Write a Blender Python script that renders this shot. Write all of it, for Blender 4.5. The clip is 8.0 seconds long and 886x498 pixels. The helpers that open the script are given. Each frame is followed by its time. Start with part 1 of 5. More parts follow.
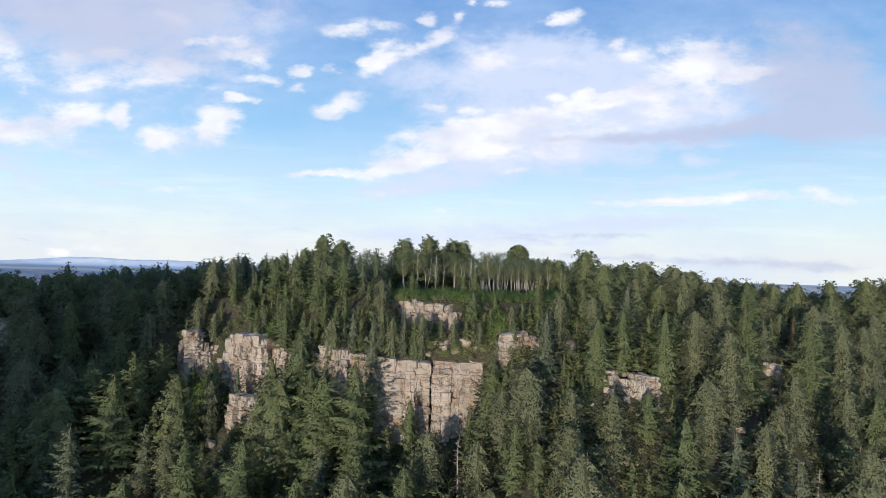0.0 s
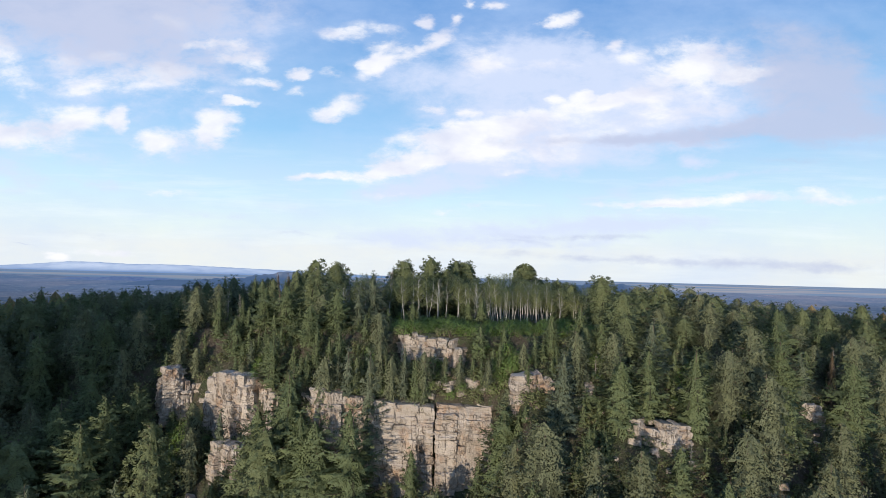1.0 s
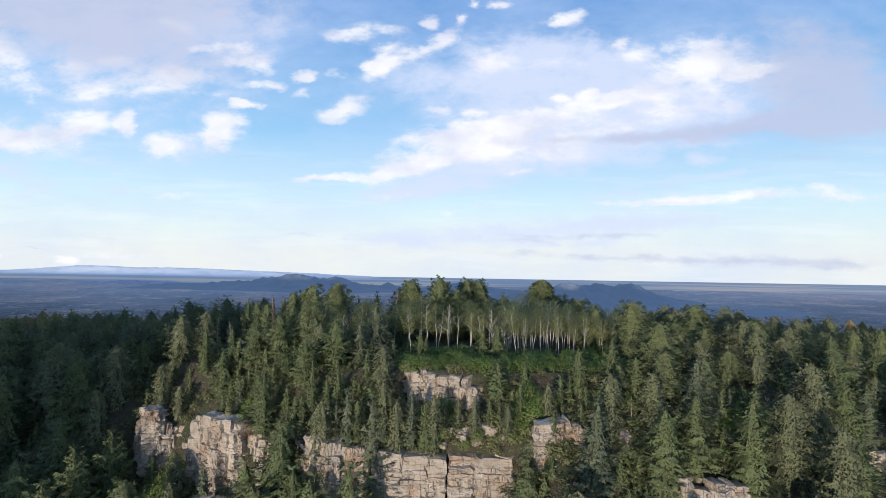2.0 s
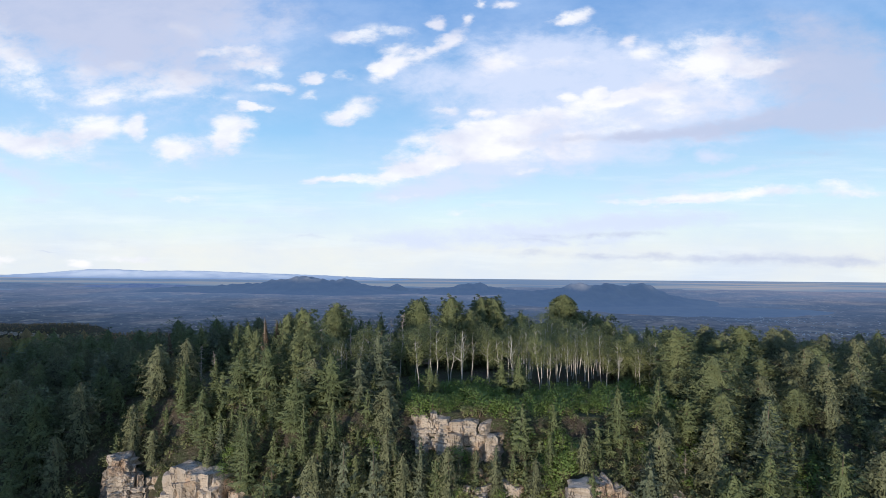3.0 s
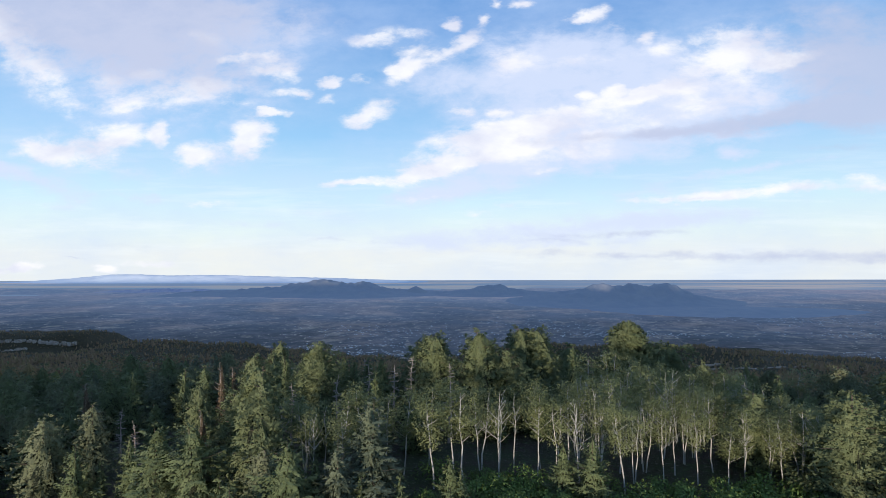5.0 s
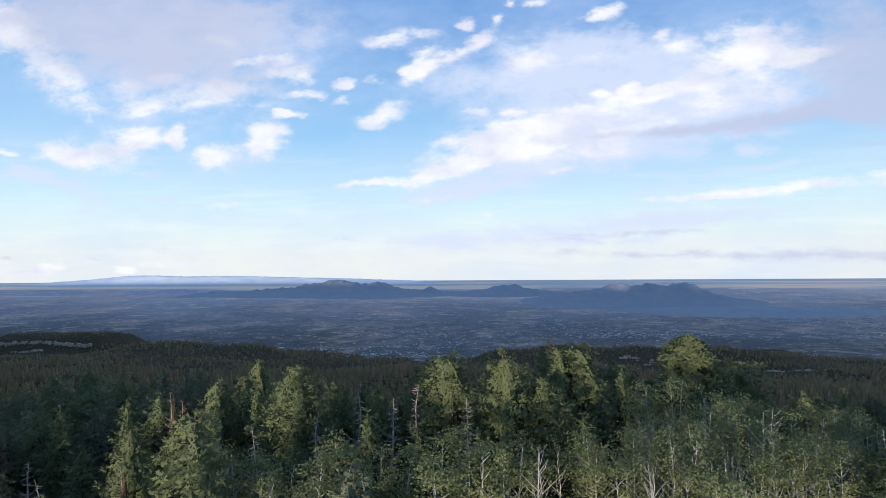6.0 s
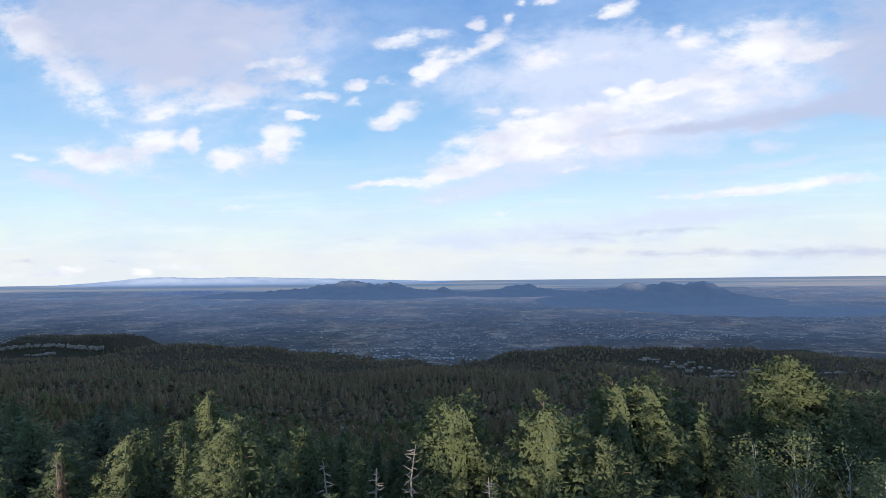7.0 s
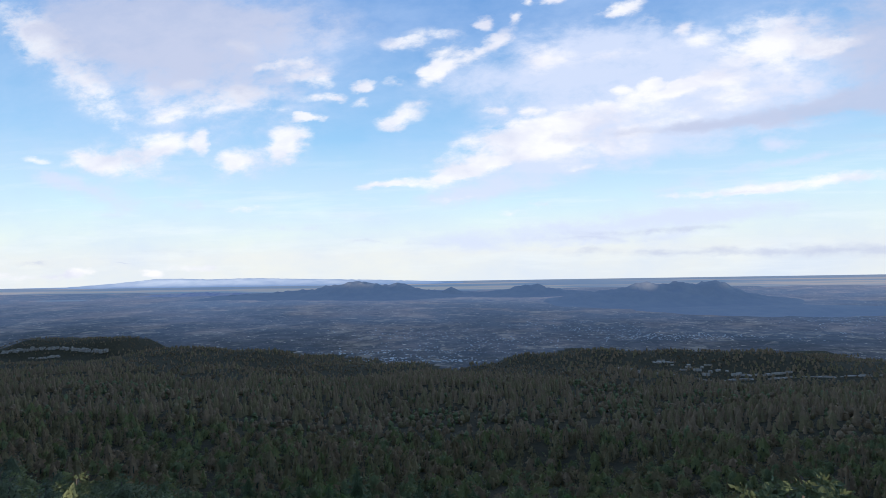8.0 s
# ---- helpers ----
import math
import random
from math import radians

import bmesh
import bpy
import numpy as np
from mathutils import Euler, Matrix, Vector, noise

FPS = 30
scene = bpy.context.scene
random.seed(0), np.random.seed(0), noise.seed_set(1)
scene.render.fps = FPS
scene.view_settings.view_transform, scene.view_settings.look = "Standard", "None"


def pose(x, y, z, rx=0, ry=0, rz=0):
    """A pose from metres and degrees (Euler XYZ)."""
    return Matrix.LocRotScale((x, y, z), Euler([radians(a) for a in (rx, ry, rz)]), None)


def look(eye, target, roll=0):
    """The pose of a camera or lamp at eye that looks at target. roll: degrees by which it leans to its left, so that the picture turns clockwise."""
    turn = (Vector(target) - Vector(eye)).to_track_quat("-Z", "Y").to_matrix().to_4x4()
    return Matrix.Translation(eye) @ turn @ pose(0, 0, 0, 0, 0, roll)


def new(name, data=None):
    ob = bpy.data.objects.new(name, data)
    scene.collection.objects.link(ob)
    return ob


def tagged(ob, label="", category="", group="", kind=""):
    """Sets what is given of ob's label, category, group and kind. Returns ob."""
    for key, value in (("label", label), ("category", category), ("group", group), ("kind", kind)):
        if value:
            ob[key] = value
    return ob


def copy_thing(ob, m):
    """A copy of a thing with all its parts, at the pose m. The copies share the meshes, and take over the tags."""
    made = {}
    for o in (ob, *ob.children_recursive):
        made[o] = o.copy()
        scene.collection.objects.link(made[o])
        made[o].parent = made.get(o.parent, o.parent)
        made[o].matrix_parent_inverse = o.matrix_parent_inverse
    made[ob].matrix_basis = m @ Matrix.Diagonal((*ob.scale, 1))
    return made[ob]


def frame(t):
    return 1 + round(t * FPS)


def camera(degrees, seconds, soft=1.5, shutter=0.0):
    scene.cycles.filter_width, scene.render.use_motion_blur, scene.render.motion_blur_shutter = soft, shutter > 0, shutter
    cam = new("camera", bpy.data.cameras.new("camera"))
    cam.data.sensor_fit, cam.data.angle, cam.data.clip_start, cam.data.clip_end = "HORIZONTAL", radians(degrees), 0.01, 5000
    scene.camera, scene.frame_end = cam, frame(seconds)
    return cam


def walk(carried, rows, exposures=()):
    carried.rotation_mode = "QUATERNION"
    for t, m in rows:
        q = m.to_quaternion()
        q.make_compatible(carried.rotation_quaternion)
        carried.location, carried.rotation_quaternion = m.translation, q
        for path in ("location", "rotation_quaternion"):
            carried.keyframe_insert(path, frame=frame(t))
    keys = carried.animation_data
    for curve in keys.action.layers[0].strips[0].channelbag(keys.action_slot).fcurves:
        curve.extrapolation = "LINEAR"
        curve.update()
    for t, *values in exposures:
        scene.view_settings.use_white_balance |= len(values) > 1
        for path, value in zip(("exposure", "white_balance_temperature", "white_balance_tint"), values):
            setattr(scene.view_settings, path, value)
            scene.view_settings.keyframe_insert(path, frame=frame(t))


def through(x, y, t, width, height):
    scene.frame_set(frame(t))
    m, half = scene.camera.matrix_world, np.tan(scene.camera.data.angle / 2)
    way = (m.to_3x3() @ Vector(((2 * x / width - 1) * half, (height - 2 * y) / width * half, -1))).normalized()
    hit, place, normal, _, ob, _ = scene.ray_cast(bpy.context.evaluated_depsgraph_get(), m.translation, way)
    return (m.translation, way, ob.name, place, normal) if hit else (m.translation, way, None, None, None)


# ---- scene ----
cam = camera(77.1, 8.0, soft=0.8)
PATH = [
    (0, (1.367, 0.504, -0.278), (1.3428, 2.5035, -0.2819), 1.68),
    (0.5, (0.768, 5.633, 2.313), (0.7426, 7.6329, 2.3158), 1.54),
    (1, (0.224, 11.219, 4.814), (0.2031, 13.2188, 4.8184), 1.43),
    (1.5, (-0.277, 17.259, 7.133), (-0.3125, 19.2589, 7.138), 1.19),
    (2, (-0.749, 23.752, 9.199), (-0.7939, 25.7516, 9.2035), 0.91),
    (2.5, (-1.204, 30.696, 10.959), (-1.2615, 32.6948, 10.964), 0.70),
    (3, (-1.655, 38.088, 12.378), (-1.7308, 40.0866, 12.3836), 0.40),
    (3.5, (-2.117, 45.927, 13.443), (-2.2022, 47.9255, 13.4516), 0.27),
    (4, (-2.6, 54.212, 14.157), (-2.7012, 56.2091, 14.163), 0.05),
    (4.5, (-3.12, 62.939, 14.544), (-3.2408, 64.9354, 14.5524), -0.14),
    (5, (-3.689, 72.108, 14.645), (-3.8318, 74.1025, 14.6549), -0.30),
    (5.5, (-4.319, 81.716, 14.523), (-4.4856, 83.7085, 14.5327), -0.48),
    (6, (-5.024, 91.761, 14.256), (-5.2186, 93.7513, 14.2665), -0.56),
    (6.5, (-5.817, 102.242, 13.944), (-6.0354, 104.2297, 13.9554), -0.79),
    (7, (-6.712, 113.156, 13.705), (-6.9526, 115.1414, 13.7162), -0.98),
    (7.5, (-7.72, 124.502, 13.676), (-7.9772, 126.4855, 13.6879), -1.16),
    (8, (-8.856, 136.278, 14.013), (-9.1245, 138.2599, 14.0251), -1.26),
]
walk(cam, [(t, look(eye, target, roll)) for t, eye, target, roll in PATH])

# ---- light ----
SUN_EL, SUN_AZ = 3.2, -20.0          # degrees above the horizon; azimuth behind the camera, to its left
sun_data = bpy.data.lights.new("sun", "SUN")
sun_data.energy, sun_data.angle, sun_data.color = 3.6, radians(0.8), (1.0, 0.88, 0.75)
sun = new("sun", sun_data)
sx, sy = math.sin(radians(SUN_AZ)), -math.cos(radians(SUN_AZ))
sun.matrix_world = look((sx * 100, sy * 100, 100 * math.tan(radians(SUN_EL))), (0, 0, 0))

world = bpy.data.worlds.new("sky")
world.use_nodes = True
scene.world = world
WN, WL = world.node_tree.nodes, world.node_tree.links
WN.clear()


def wmath(op, a, b=None, clamp=False):
    n = WN.new("ShaderNodeMath")
    n.operation, n.use_clamp = op, clamp
    for i, v in enumerate((a, b)):
        if v is None:
            continue
        if isinstance(v, (int, float)):
            n.inputs[i].default_value = v
        else:
            WL.new(v, n.inputs[i])
    return n.outputs[0]


def wmix(fac, a, b):
    n = WN.new("ShaderNodeMix")
    n.data_type = "RGBA"
    for i, v in ((0, fac), (6, a), (7, b)):
        if isinstance(v, (int, float)):
            n.inputs[i].default_value = v
        elif isinstance(v, tuple):
            n.inputs[i].default_value = (*v, 1)
        else:
            WL.new(v, n.inputs[i])
    return n.outputs[2]


def wnoise(vec, scale, detail=6, rough=0.6):
    n = WN.new("ShaderNodeTexNoise")
    n.inputs["Scale"].default_value, n.inputs["Detail"].default_value, n.inputs["Roughness"].default_value = scale, detail, rough
    WL.new(vec, n.inputs["Vector"])
    return n.outputs


coord = WN.new("ShaderNodeTexCoord").outputs["Generated"]
sep = WN.new("ShaderNodeSeparateXYZ")
WL.new(coord, sep.inputs[0])
ahead = wmath("MAXIMUM", sep.outputs[1], 0.06)
cu, cv = wmath("DIVIDE", sep.outputs[0], ahead), wmath("DIVIDE", sep.outputs[2], ahead)
comb = WN.new("ShaderNodeCombineXYZ")
WL.new(cu, comb.inputs[0]), WL.new(cv, comb.inputs[1])
flat = comb.outputs[0]
# ragged edges: the cloud plan is bent by two sizes of noise
stretch = WN.new("ShaderNodeMapping")
stretch.inputs["Scale"].default_value = (1.0, 2.0, 1.0)
WL.new(flat, stretch.inputs[0])


def bent(vec, scale, amount):
    n = wnoise(stretch.outputs[0], scale, 5, 0.6)["Color"]
    a = WN.new("ShaderNodeVectorMath")
    a.operation = "SUBTRACT"
    WL.new(n, a.inputs[0])
    a.inputs[1].default_value = (0.5, 0.5, 0.5)
    b = WN.new("ShaderNodeVectorMath")
    b.operation = "MULTIPLY_ADD"
    WL.new(a.outputs[0], b.inputs[0])
    b.inputs[1].default_value = (amount, amount * 0.55, 0)
    WL.new(vec, b.inputs[2])
    return b.outputs[0]


plan = bent(bent(bent(flat, 4.0, 0.035), 13.0, 0.045), 34.0, 0.022)
amounts = {"puff": None, "thin": None, "grey": None}
puff, thin, grey = "puff", "thin", "grey"


def cloud(kind, u, v, ru, rv, turn, weight):
    g = WN.new("ShaderNodeTexGradient")
    g.gradient_type = "SPHERICAL"
    m = g.texture_mapping
    m.vector_type = "TEXTURE"
    m.translation, m.rotation, m.scale = (u, v, 0), (0, 0, radians(turn)), (ru * 1.8, rv * 1.8, 1)
    WL.new(plan, g.inputs[0])
    n = WN.new("ShaderNodeMath")
    n.operation = "MULTIPLY_ADD"
    WL.new(g.outputs["Fac"], n.inputs[0])
    n.inputs[1].default_value = weight * 1.15
    if amounts[kind]:
        WL.new(amounts[kind], n.inputs[2])
    else:
        n.inputs[2].default_value = 0.0
    amounts[kind] = n.outputs[0]


cloud(puff, -0.952, 0.466, 0.074, 0.027, -23, 0.75)
cloud(puff, -0.892, 0.396, 0.112, 0.039, -45, 0.62)
cloud(puff, -0.809, 0.309, 0.058, 0.023, -44, 0.45)
cloud(puff, -0.940, 0.432, 0.060, 0.034, -40, 0.4)
cloud(grey, -0.678, 0.412, 0.217, 0.067, -11, 1.5)
cloud(grey, -0.759, 0.472, 0.152, 0.044, -3, 1.15)
cloud(thin, -0.655, 0.373, 0.227, 0.097, -14, 0.9)
cloud(grey, -0.472, 0.454, 0.165, 0.036, -8, 0.7)
cloud(thin, -0.429, 0.414, 0.163, 0.053, -3, 0.5)
cloud(puff, -0.576, 0.304, 0.096, 0.026, -1, 0.6)
cloud(puff, -0.633, 0.294, 0.057, 0.014, -2, 0.55)
cloud(puff, -0.691, 0.273, 0.060, 0.011, 0, 0.5)
cloud(puff, -0.720, 0.327, 0.028, 0.011, -3, 0.72)
cloud(puff, -0.508, 0.312, 0.050, 0.014, -8, 0.45)
cloud(puff, -0.632, 0.339, 0.025, 0.009, -3, 0.58)
cloud(puff, -0.474, 0.359, 0.017, 0.009, 2, 1.09)
cloud(puff, -0.438, 0.366, 0.019, 0.010, 7, 1.3)
cloud(puff, -0.394, 0.363, 0.015, 0.011, -3, 1.16)
cloud(puff, -0.411, 0.339, 0.024, 0.010, -3, 0.8)
cloud(puff, -0.355, 0.331, 0.027, 0.015, 7, 1.3)
cloud(puff, -0.272, 0.311, 0.018, 0.010, 2, 1.4)
cloud(puff, -0.507, 0.402, 0.029, 0.011, -13, 0.87)
cloud(puff, -0.540, 0.412, 0.018, 0.007, -3, 0.58)
cloud(puff, -0.397, 0.260, 0.014, 0.006, -2, 1.16)
cloud(puff, -0.371, 0.260, 0.016, 0.006, -2, 1.01)
cloud(puff, -0.281, 0.283, 0.018, 0.007, -2, 1.01)
cloud(puff, -0.359, 0.294, 0.035, 0.006, -3, 0.72)
cloud(puff, -0.222, 0.318, 0.013, 0.007, -3, 0.8)
cloud(puff, -0.202, 0.252, 0.033, 0.016, 12, 1.16)
cloud(puff, -0.231, 0.236, 0.023, 0.010, -2, 0.72)
cloud(puff, -0.326, 0.297, 0.017, 0.006, -3, 0.72)
cloud(puff, -0.452, 0.277, 0.027, 0.006, -2, 0.43)
cloud(puff, -0.733, 0.210, 0.110, 0.026, 4, 0.6)
cloud(puff, -0.692, 0.215, 0.063, 0.019, 11, 0.6)
cloud(puff, -0.846, 0.201, 0.048, 0.014, -6, 0.75)
cloud(puff, -0.600, 0.227, 0.014, 0.019, -2, 1.38)
cloud(puff, -0.751, 0.180, 0.082, 0.016, -13, 0.5)
cloud(thin, -0.727, 0.180, 0.150, 0.037, -9, 0.5)
cloud(puff, -0.424, 0.217, 0.034, 0.028, 39, 1.3)
cloud(puff, -0.442, 0.194, 0.024, 0.017, 17, 0.87)
cloud(puff, -0.528, 0.178, 0.036, 0.019, 10, 1.3)
cloud(thin, -0.476, 0.177, 0.066, 0.024, 8, 0.6)
cloud(thin, -0.858, 0.143, 0.089, 0.016, -16, 0.8)
cloud(thin, -0.919, 0.163, 0.049, 0.011, -11, 0.5)
cloud(puff, -0.510, 0.089, 0.040, 0.007, -1, 0.75)
cloud(thin, -0.647, 0.105, 0.069, 0.009, -6, 0.6)
cloud(thin, -0.433, 0.053, 0.077, 0.006, -1, 0.5)
cloud(puff, -0.967, 0.202, 0.027, 0.006, -2, 0.72)
cloud(thin, -0.823, 0.092, 0.071, 0.011, -1, 0.4)
cloud(puff, -0.146, 0.325, 0.022, 0.016, 22, 1.3)
cloud(puff, -0.089, 0.348, 0.042, 0.013, 19, 0.9)
cloud(puff, -0.029, 0.381, 0.026, 0.013, 30, 1.23)
cloud(puff, -0.203, 0.385, 0.036, 0.010, -3, 0.87)
cloud(puff, -0.155, 0.404, 0.052, 0.009, 5, 0.4)
cloud(puff, -0.119, 0.395, 0.023, 0.009, -3, 0.65)
cloud(puff, -0.130, 0.364, 0.031, 0.011, 12, 0.72)
cloud(puff, -0.052, 0.415, 0.015, 0.009, 2, 1.3)
cloud(puff, 0.006, 0.416, 0.009, 0.007, -3, 1.16)
cloud(puff, 0.071, 0.442, 0.020, 0.007, 1, 1.3)
cloud(puff, 0.024, 0.444, 0.009, 0.006, -4, 1.01)
cloud(puff, 0.189, 0.415, 0.029, 0.010, 15, 1.23)
cloud(puff, 0.162, 0.407, 0.016, 0.007, -3, 0.72)
cloud(puff, 0.291, 0.379, 0.016, 0.009, 23, 1.09)
cloud(puff, 0.237, 0.396, 0.015, 0.007, -3, 0.51)
cloud(puff, 0.053, 0.349, 0.040, 0.014, 2, 0.6)
cloud(puff, 0.043, 0.327, 0.026, 0.012, -3, 0.65)
cloud(puff, 0.112, 0.334, 0.068, 0.010, 2, 0.35)
cloud(thin, 0.072, 0.320, 0.165, 0.048, 0, 0.75)
cloud(thin, 0.200, 0.344, 0.104, 0.030, 2, 0.6)
cloud(thin, -0.028, 0.300, 0.140, 0.041, -3, 0.4)
cloud(thin, 0.152, 0.381, 0.125, 0.030, 2, 0.4)
cloud(puff, 0.237, 0.286, 0.015, 0.007, 6, 1.16)
cloud(puff, 0.184, 0.278, 0.014, 0.006, -3, 1.01)
cloud(puff, 0.026, 0.246, 0.017, 0.006, 2, 1.16)
cloud(puff, -0.029, 0.253, 0.018, 0.005, -2, 0.87)
cloud(puff, 0.200, 0.341, 0.048, 0.007, 2, 0.45)
cloud(puff, 0.319, 0.357, 0.037, 0.009, 9, 0.5)
cloud(puff, 0.016, 0.215, 0.084, 0.015, 6, 1)
cloud(puff, -0.020, 0.186, 0.105, 0.020, 8, 0.95)
cloud(puff, 0.071, 0.223, 0.064, 0.012, 3, 0.7)
cloud(puff, 0.100, 0.182, 0.083, 0.020, 4, 0.75)
cloud(puff, 0.168, 0.179, 0.067, 0.020, 4, 0.5)
cloud(puff, -0.076, 0.144, 0.063, 0.011, 16, 0.95)
cloud(puff, -0.045, 0.158, 0.070, 0.012, 8, 0.7)
cloud(puff, -0.195, 0.128, 0.081, 0.006, 2, 0.75)
cloud(puff, -0.116, 0.143, 0.025, 0.009, 3, 1.23)
cloud(puff, -0.259, 0.123, 0.032, 0.005, 3, 0.72)
cloud(thin, -0.077, 0.103, 0.081, 0.016, 7, 0.9)
cloud(puff, -0.102, 0.094, 0.041, 0.007, 4, 0.5)
cloud(puff, 0.121, 0.145, 0.035, 0.005, 2, 0.6)
cloud(thin, 0.040, 0.146, 0.147, 0.028, 8, 0.7)
cloud(puff, 0.128, 0.248, 0.047, 0.008, 2, 0.85)
cloud(puff, 0.218, 0.267, 0.066, 0.010, 8, 0.65)
cloud(puff, 0.275, 0.271, 0.032, 0.009, 20, 1.16)
cloud(puff, 0.317, 0.282, 0.056, 0.011, 10, 0.85)
cloud(puff, 0.208, 0.244, 0.085, 0.014, 6, 0.55)
cloud(puff, 0.350, 0.243, 0.083, 0.018, 4, 0.4)
cloud(puff, 0.226, 0.214, 0.104, 0.014, 4, 0.5)
cloud(puff, 0.443, 0.346, 0.072, 0.025, 8, 0.65)
cloud(puff, 0.388, 0.315, 0.068, 0.025, 18, 0.6)
cloud(puff, 0.461, 0.311, 0.054, 0.023, 10, 0.5)
cloud(puff, 0.542, 0.333, 0.032, 0.011, 18, 1)
cloud(puff, 0.511, 0.325, 0.027, 0.011, 13, 1.01)
cloud(puff, 0.426, 0.376, 0.072, 0.013, 3, 0.55)
cloud(puff, 0.396, 0.261, 0.073, 0.021, 6, 0.4)
cloud(puff, 0.478, 0.267, 0.045, 0.015, 8, 0.3)
cloud(thin, 0.265, 0.247, 0.239, 0.059, 8, 0.75)
cloud(thin, 0.406, 0.289, 0.171, 0.083, 12, 0.7)
cloud(thin, 0.159, 0.202, 0.217, 0.050, 6, 0.6)
cloud(grey, 0.293, 0.205, 0.075, 0.008, 3, 0.8)
cloud(grey, 0.386, 0.211, 0.109, 0.014, 5, 0.65)
cloud(grey, 0.095, 0.195, 0.029, 0.006, 1, 0.6)
cloud(grey, 0.173, 0.204, 0.027, 0.005, 1, 0.5)
cloud(grey, 0.558, 0.239, 0.113, 0.014, 6, 0.85)
cloud(grey, 0.487, 0.223, 0.098, 0.013, 6, 0.6)
cloud(grey, 0.587, 0.357, 0.096, 0.057, -10, 0.7)
cloud(grey, 0.629, 0.279, 0.103, 0.047, -3, 0.5)
cloud(grey, 0.699, 0.303, 0.110, 0.084, -3, 0.7)
cloud(grey, 0.698, 0.229, 0.110, 0.017, 4, 0.7)
cloud(grey, 0.610, 0.176, 0.052, 0.006, -2, 0.4)
cloud(thin, 0.440, 0.170, 0.024, 0.009, -2, 0.8)
cloud(puff, 0.503, 0.107, 0.167, 0.007, 5, 0.85)
cloud(puff, 0.393, 0.092, 0.100, 0.005, 2, 0.6)
cloud(thin, 0.476, 0.142, 0.116, 0.006, 8, 0.7)
cloud(puff, 0.696, 0.109, 0.102, 0.007, 2, 0.6)
cloud(thin, 0.301, 0.099, 0.111, 0.014, 4, 0.5)
cloud(grey, 0.356, 0.091, 0.055, 0.003, 1, 0.4)
cloud(puff, 0.049, 0.083, 0.022, 0.007, -1, 0.87)
cloud(puff, -0.011, 0.069, 0.030, 0.005, -1, 0.43)
cloud(thin, 0.185, 0.044, 0.216, 0.020, 4, 0.8)
cloud(thin, 0.328, 0.054, 0.111, 0.012, 3, 0.6)
cloud(grey, 0.233, 0.030, 0.122, 0.004, 1, 0.6)
cloud(grey, 0.107, 0.019, 0.116, 0.004, -1, 0.4)
cloud(grey, 0.280, -0.009, 0.158, 0.006, -1, 0.65)
cloud(grey, 0.545, -0.014, 0.148, 0.009, -1, 0.6)
cloud(grey, 0.694, -0.010, 0.102, 0.009, -1, 0.5)
cloud(thin, 0.008, 0.020, 0.291, 0.016, -1, 0.5)
cloud(grey, -0.250, 0.022, 0.094, 0.003, -3, 0.35)
cloud(thin, -0.302, 0.072, 0.096, 0.013, -1, 0.35)
cloud(puff, -0.921, -0.028, 0.063, 0.007, 1, 0.8)
cloud(puff, -0.866, -0.024, 0.022, 0.008, -1, 0.87)
cloud(puff, -0.712, -0.026, 0.021, 0.006, -1, 1.16)
cloud(puff, -0.625, -0.018, 0.043, 0.004, -1, 0.7)
cloud(grey, -0.967, -0.004, 0.032, 0.004, -1, 0.7)
cloud(puff, -1.044, -0.025, 0.050, 0.007, -1, 0.6)
cloud(grey, -0.776, -0.009, 0.021, 0.002, -1, 0.4)
cloud(grey, -0.659, 0.015, 0.069, 0.007, -1, 0.3)


sky = WN.new("ShaderNodeTexSky")
sky.sky_type, sky.sun_disc = "NISHITA", False
sky.sun_elevation, sky.sun_rotation = radians(SUN_EL), radians(180 + SUN_AZ)
sky.altitude, sky.air_density, sky.dust_density, sky.ozone_density = 3000, 1.0, 0.6, 1.5
sky_gain = WN.new("ShaderNodeVectorMath")
sky_gain.operation = "MULTIPLY"
WL.new(sky.outputs[0], sky_gain.inputs[0])
sky_gain.inputs[1].default_value = (0.1, 0.1, 0.1)
air = WN.new("ShaderNodeValToRGB")          # clear air from the horizon up
ramp = air.color_ramp
ramp.elements[0].position, ramp.elements[0].color = 0.0, (0.80, 0.85, 0.87, 1)
ramp.elements[1].position, ramp.elements[1].color = 1.0, (0.09, 0.22, 0.56, 1)
for p, c in ((0.035, (0.76, 0.87, 0.89, 1)), (0.09, (0.60, 0.82, 0.94, 1)), (0.20, (0.31, 0.58, 0.89, 1)), (0.38, (0.17, 0.36, 0.72, 1))):
    e = ramp.elements.new(p)
    e.color = c
WL.new(wmath("MAXIMUM", sep.outputs[2], 0.0), air.inputs[0])
base_sky = wmix(0.85, sky_gain.outputs[0], air.outputs[0])

drift = WN.new("ShaderNodeMapping")          # cloud texture drawn out along the wind
drift.inputs["Rotation"].default_value, drift.inputs["Scale"].default_value = (0, 0, radians(-14)), (1.0, 1.9, 1.0)
WL.new(bent(flat, 6.0, 0.05), drift.inputs[0])
n1 = wnoise(drift.outputs[0], 12.0, 9, 0.64)["Fac"]
n2 = wnoise(stretch.outputs[0], 3.2, 9, 0.62)["Fac"]
n3 = wnoise(drift.outputs[0], 10.0, 5, 0.5)["Fac"]
dn = wmath("ADD", wmath("SUBTRACT", n1, 0.5), wmath("MULTIPLY", wmath("SUBTRACT", n3, 0.5), 0.22))


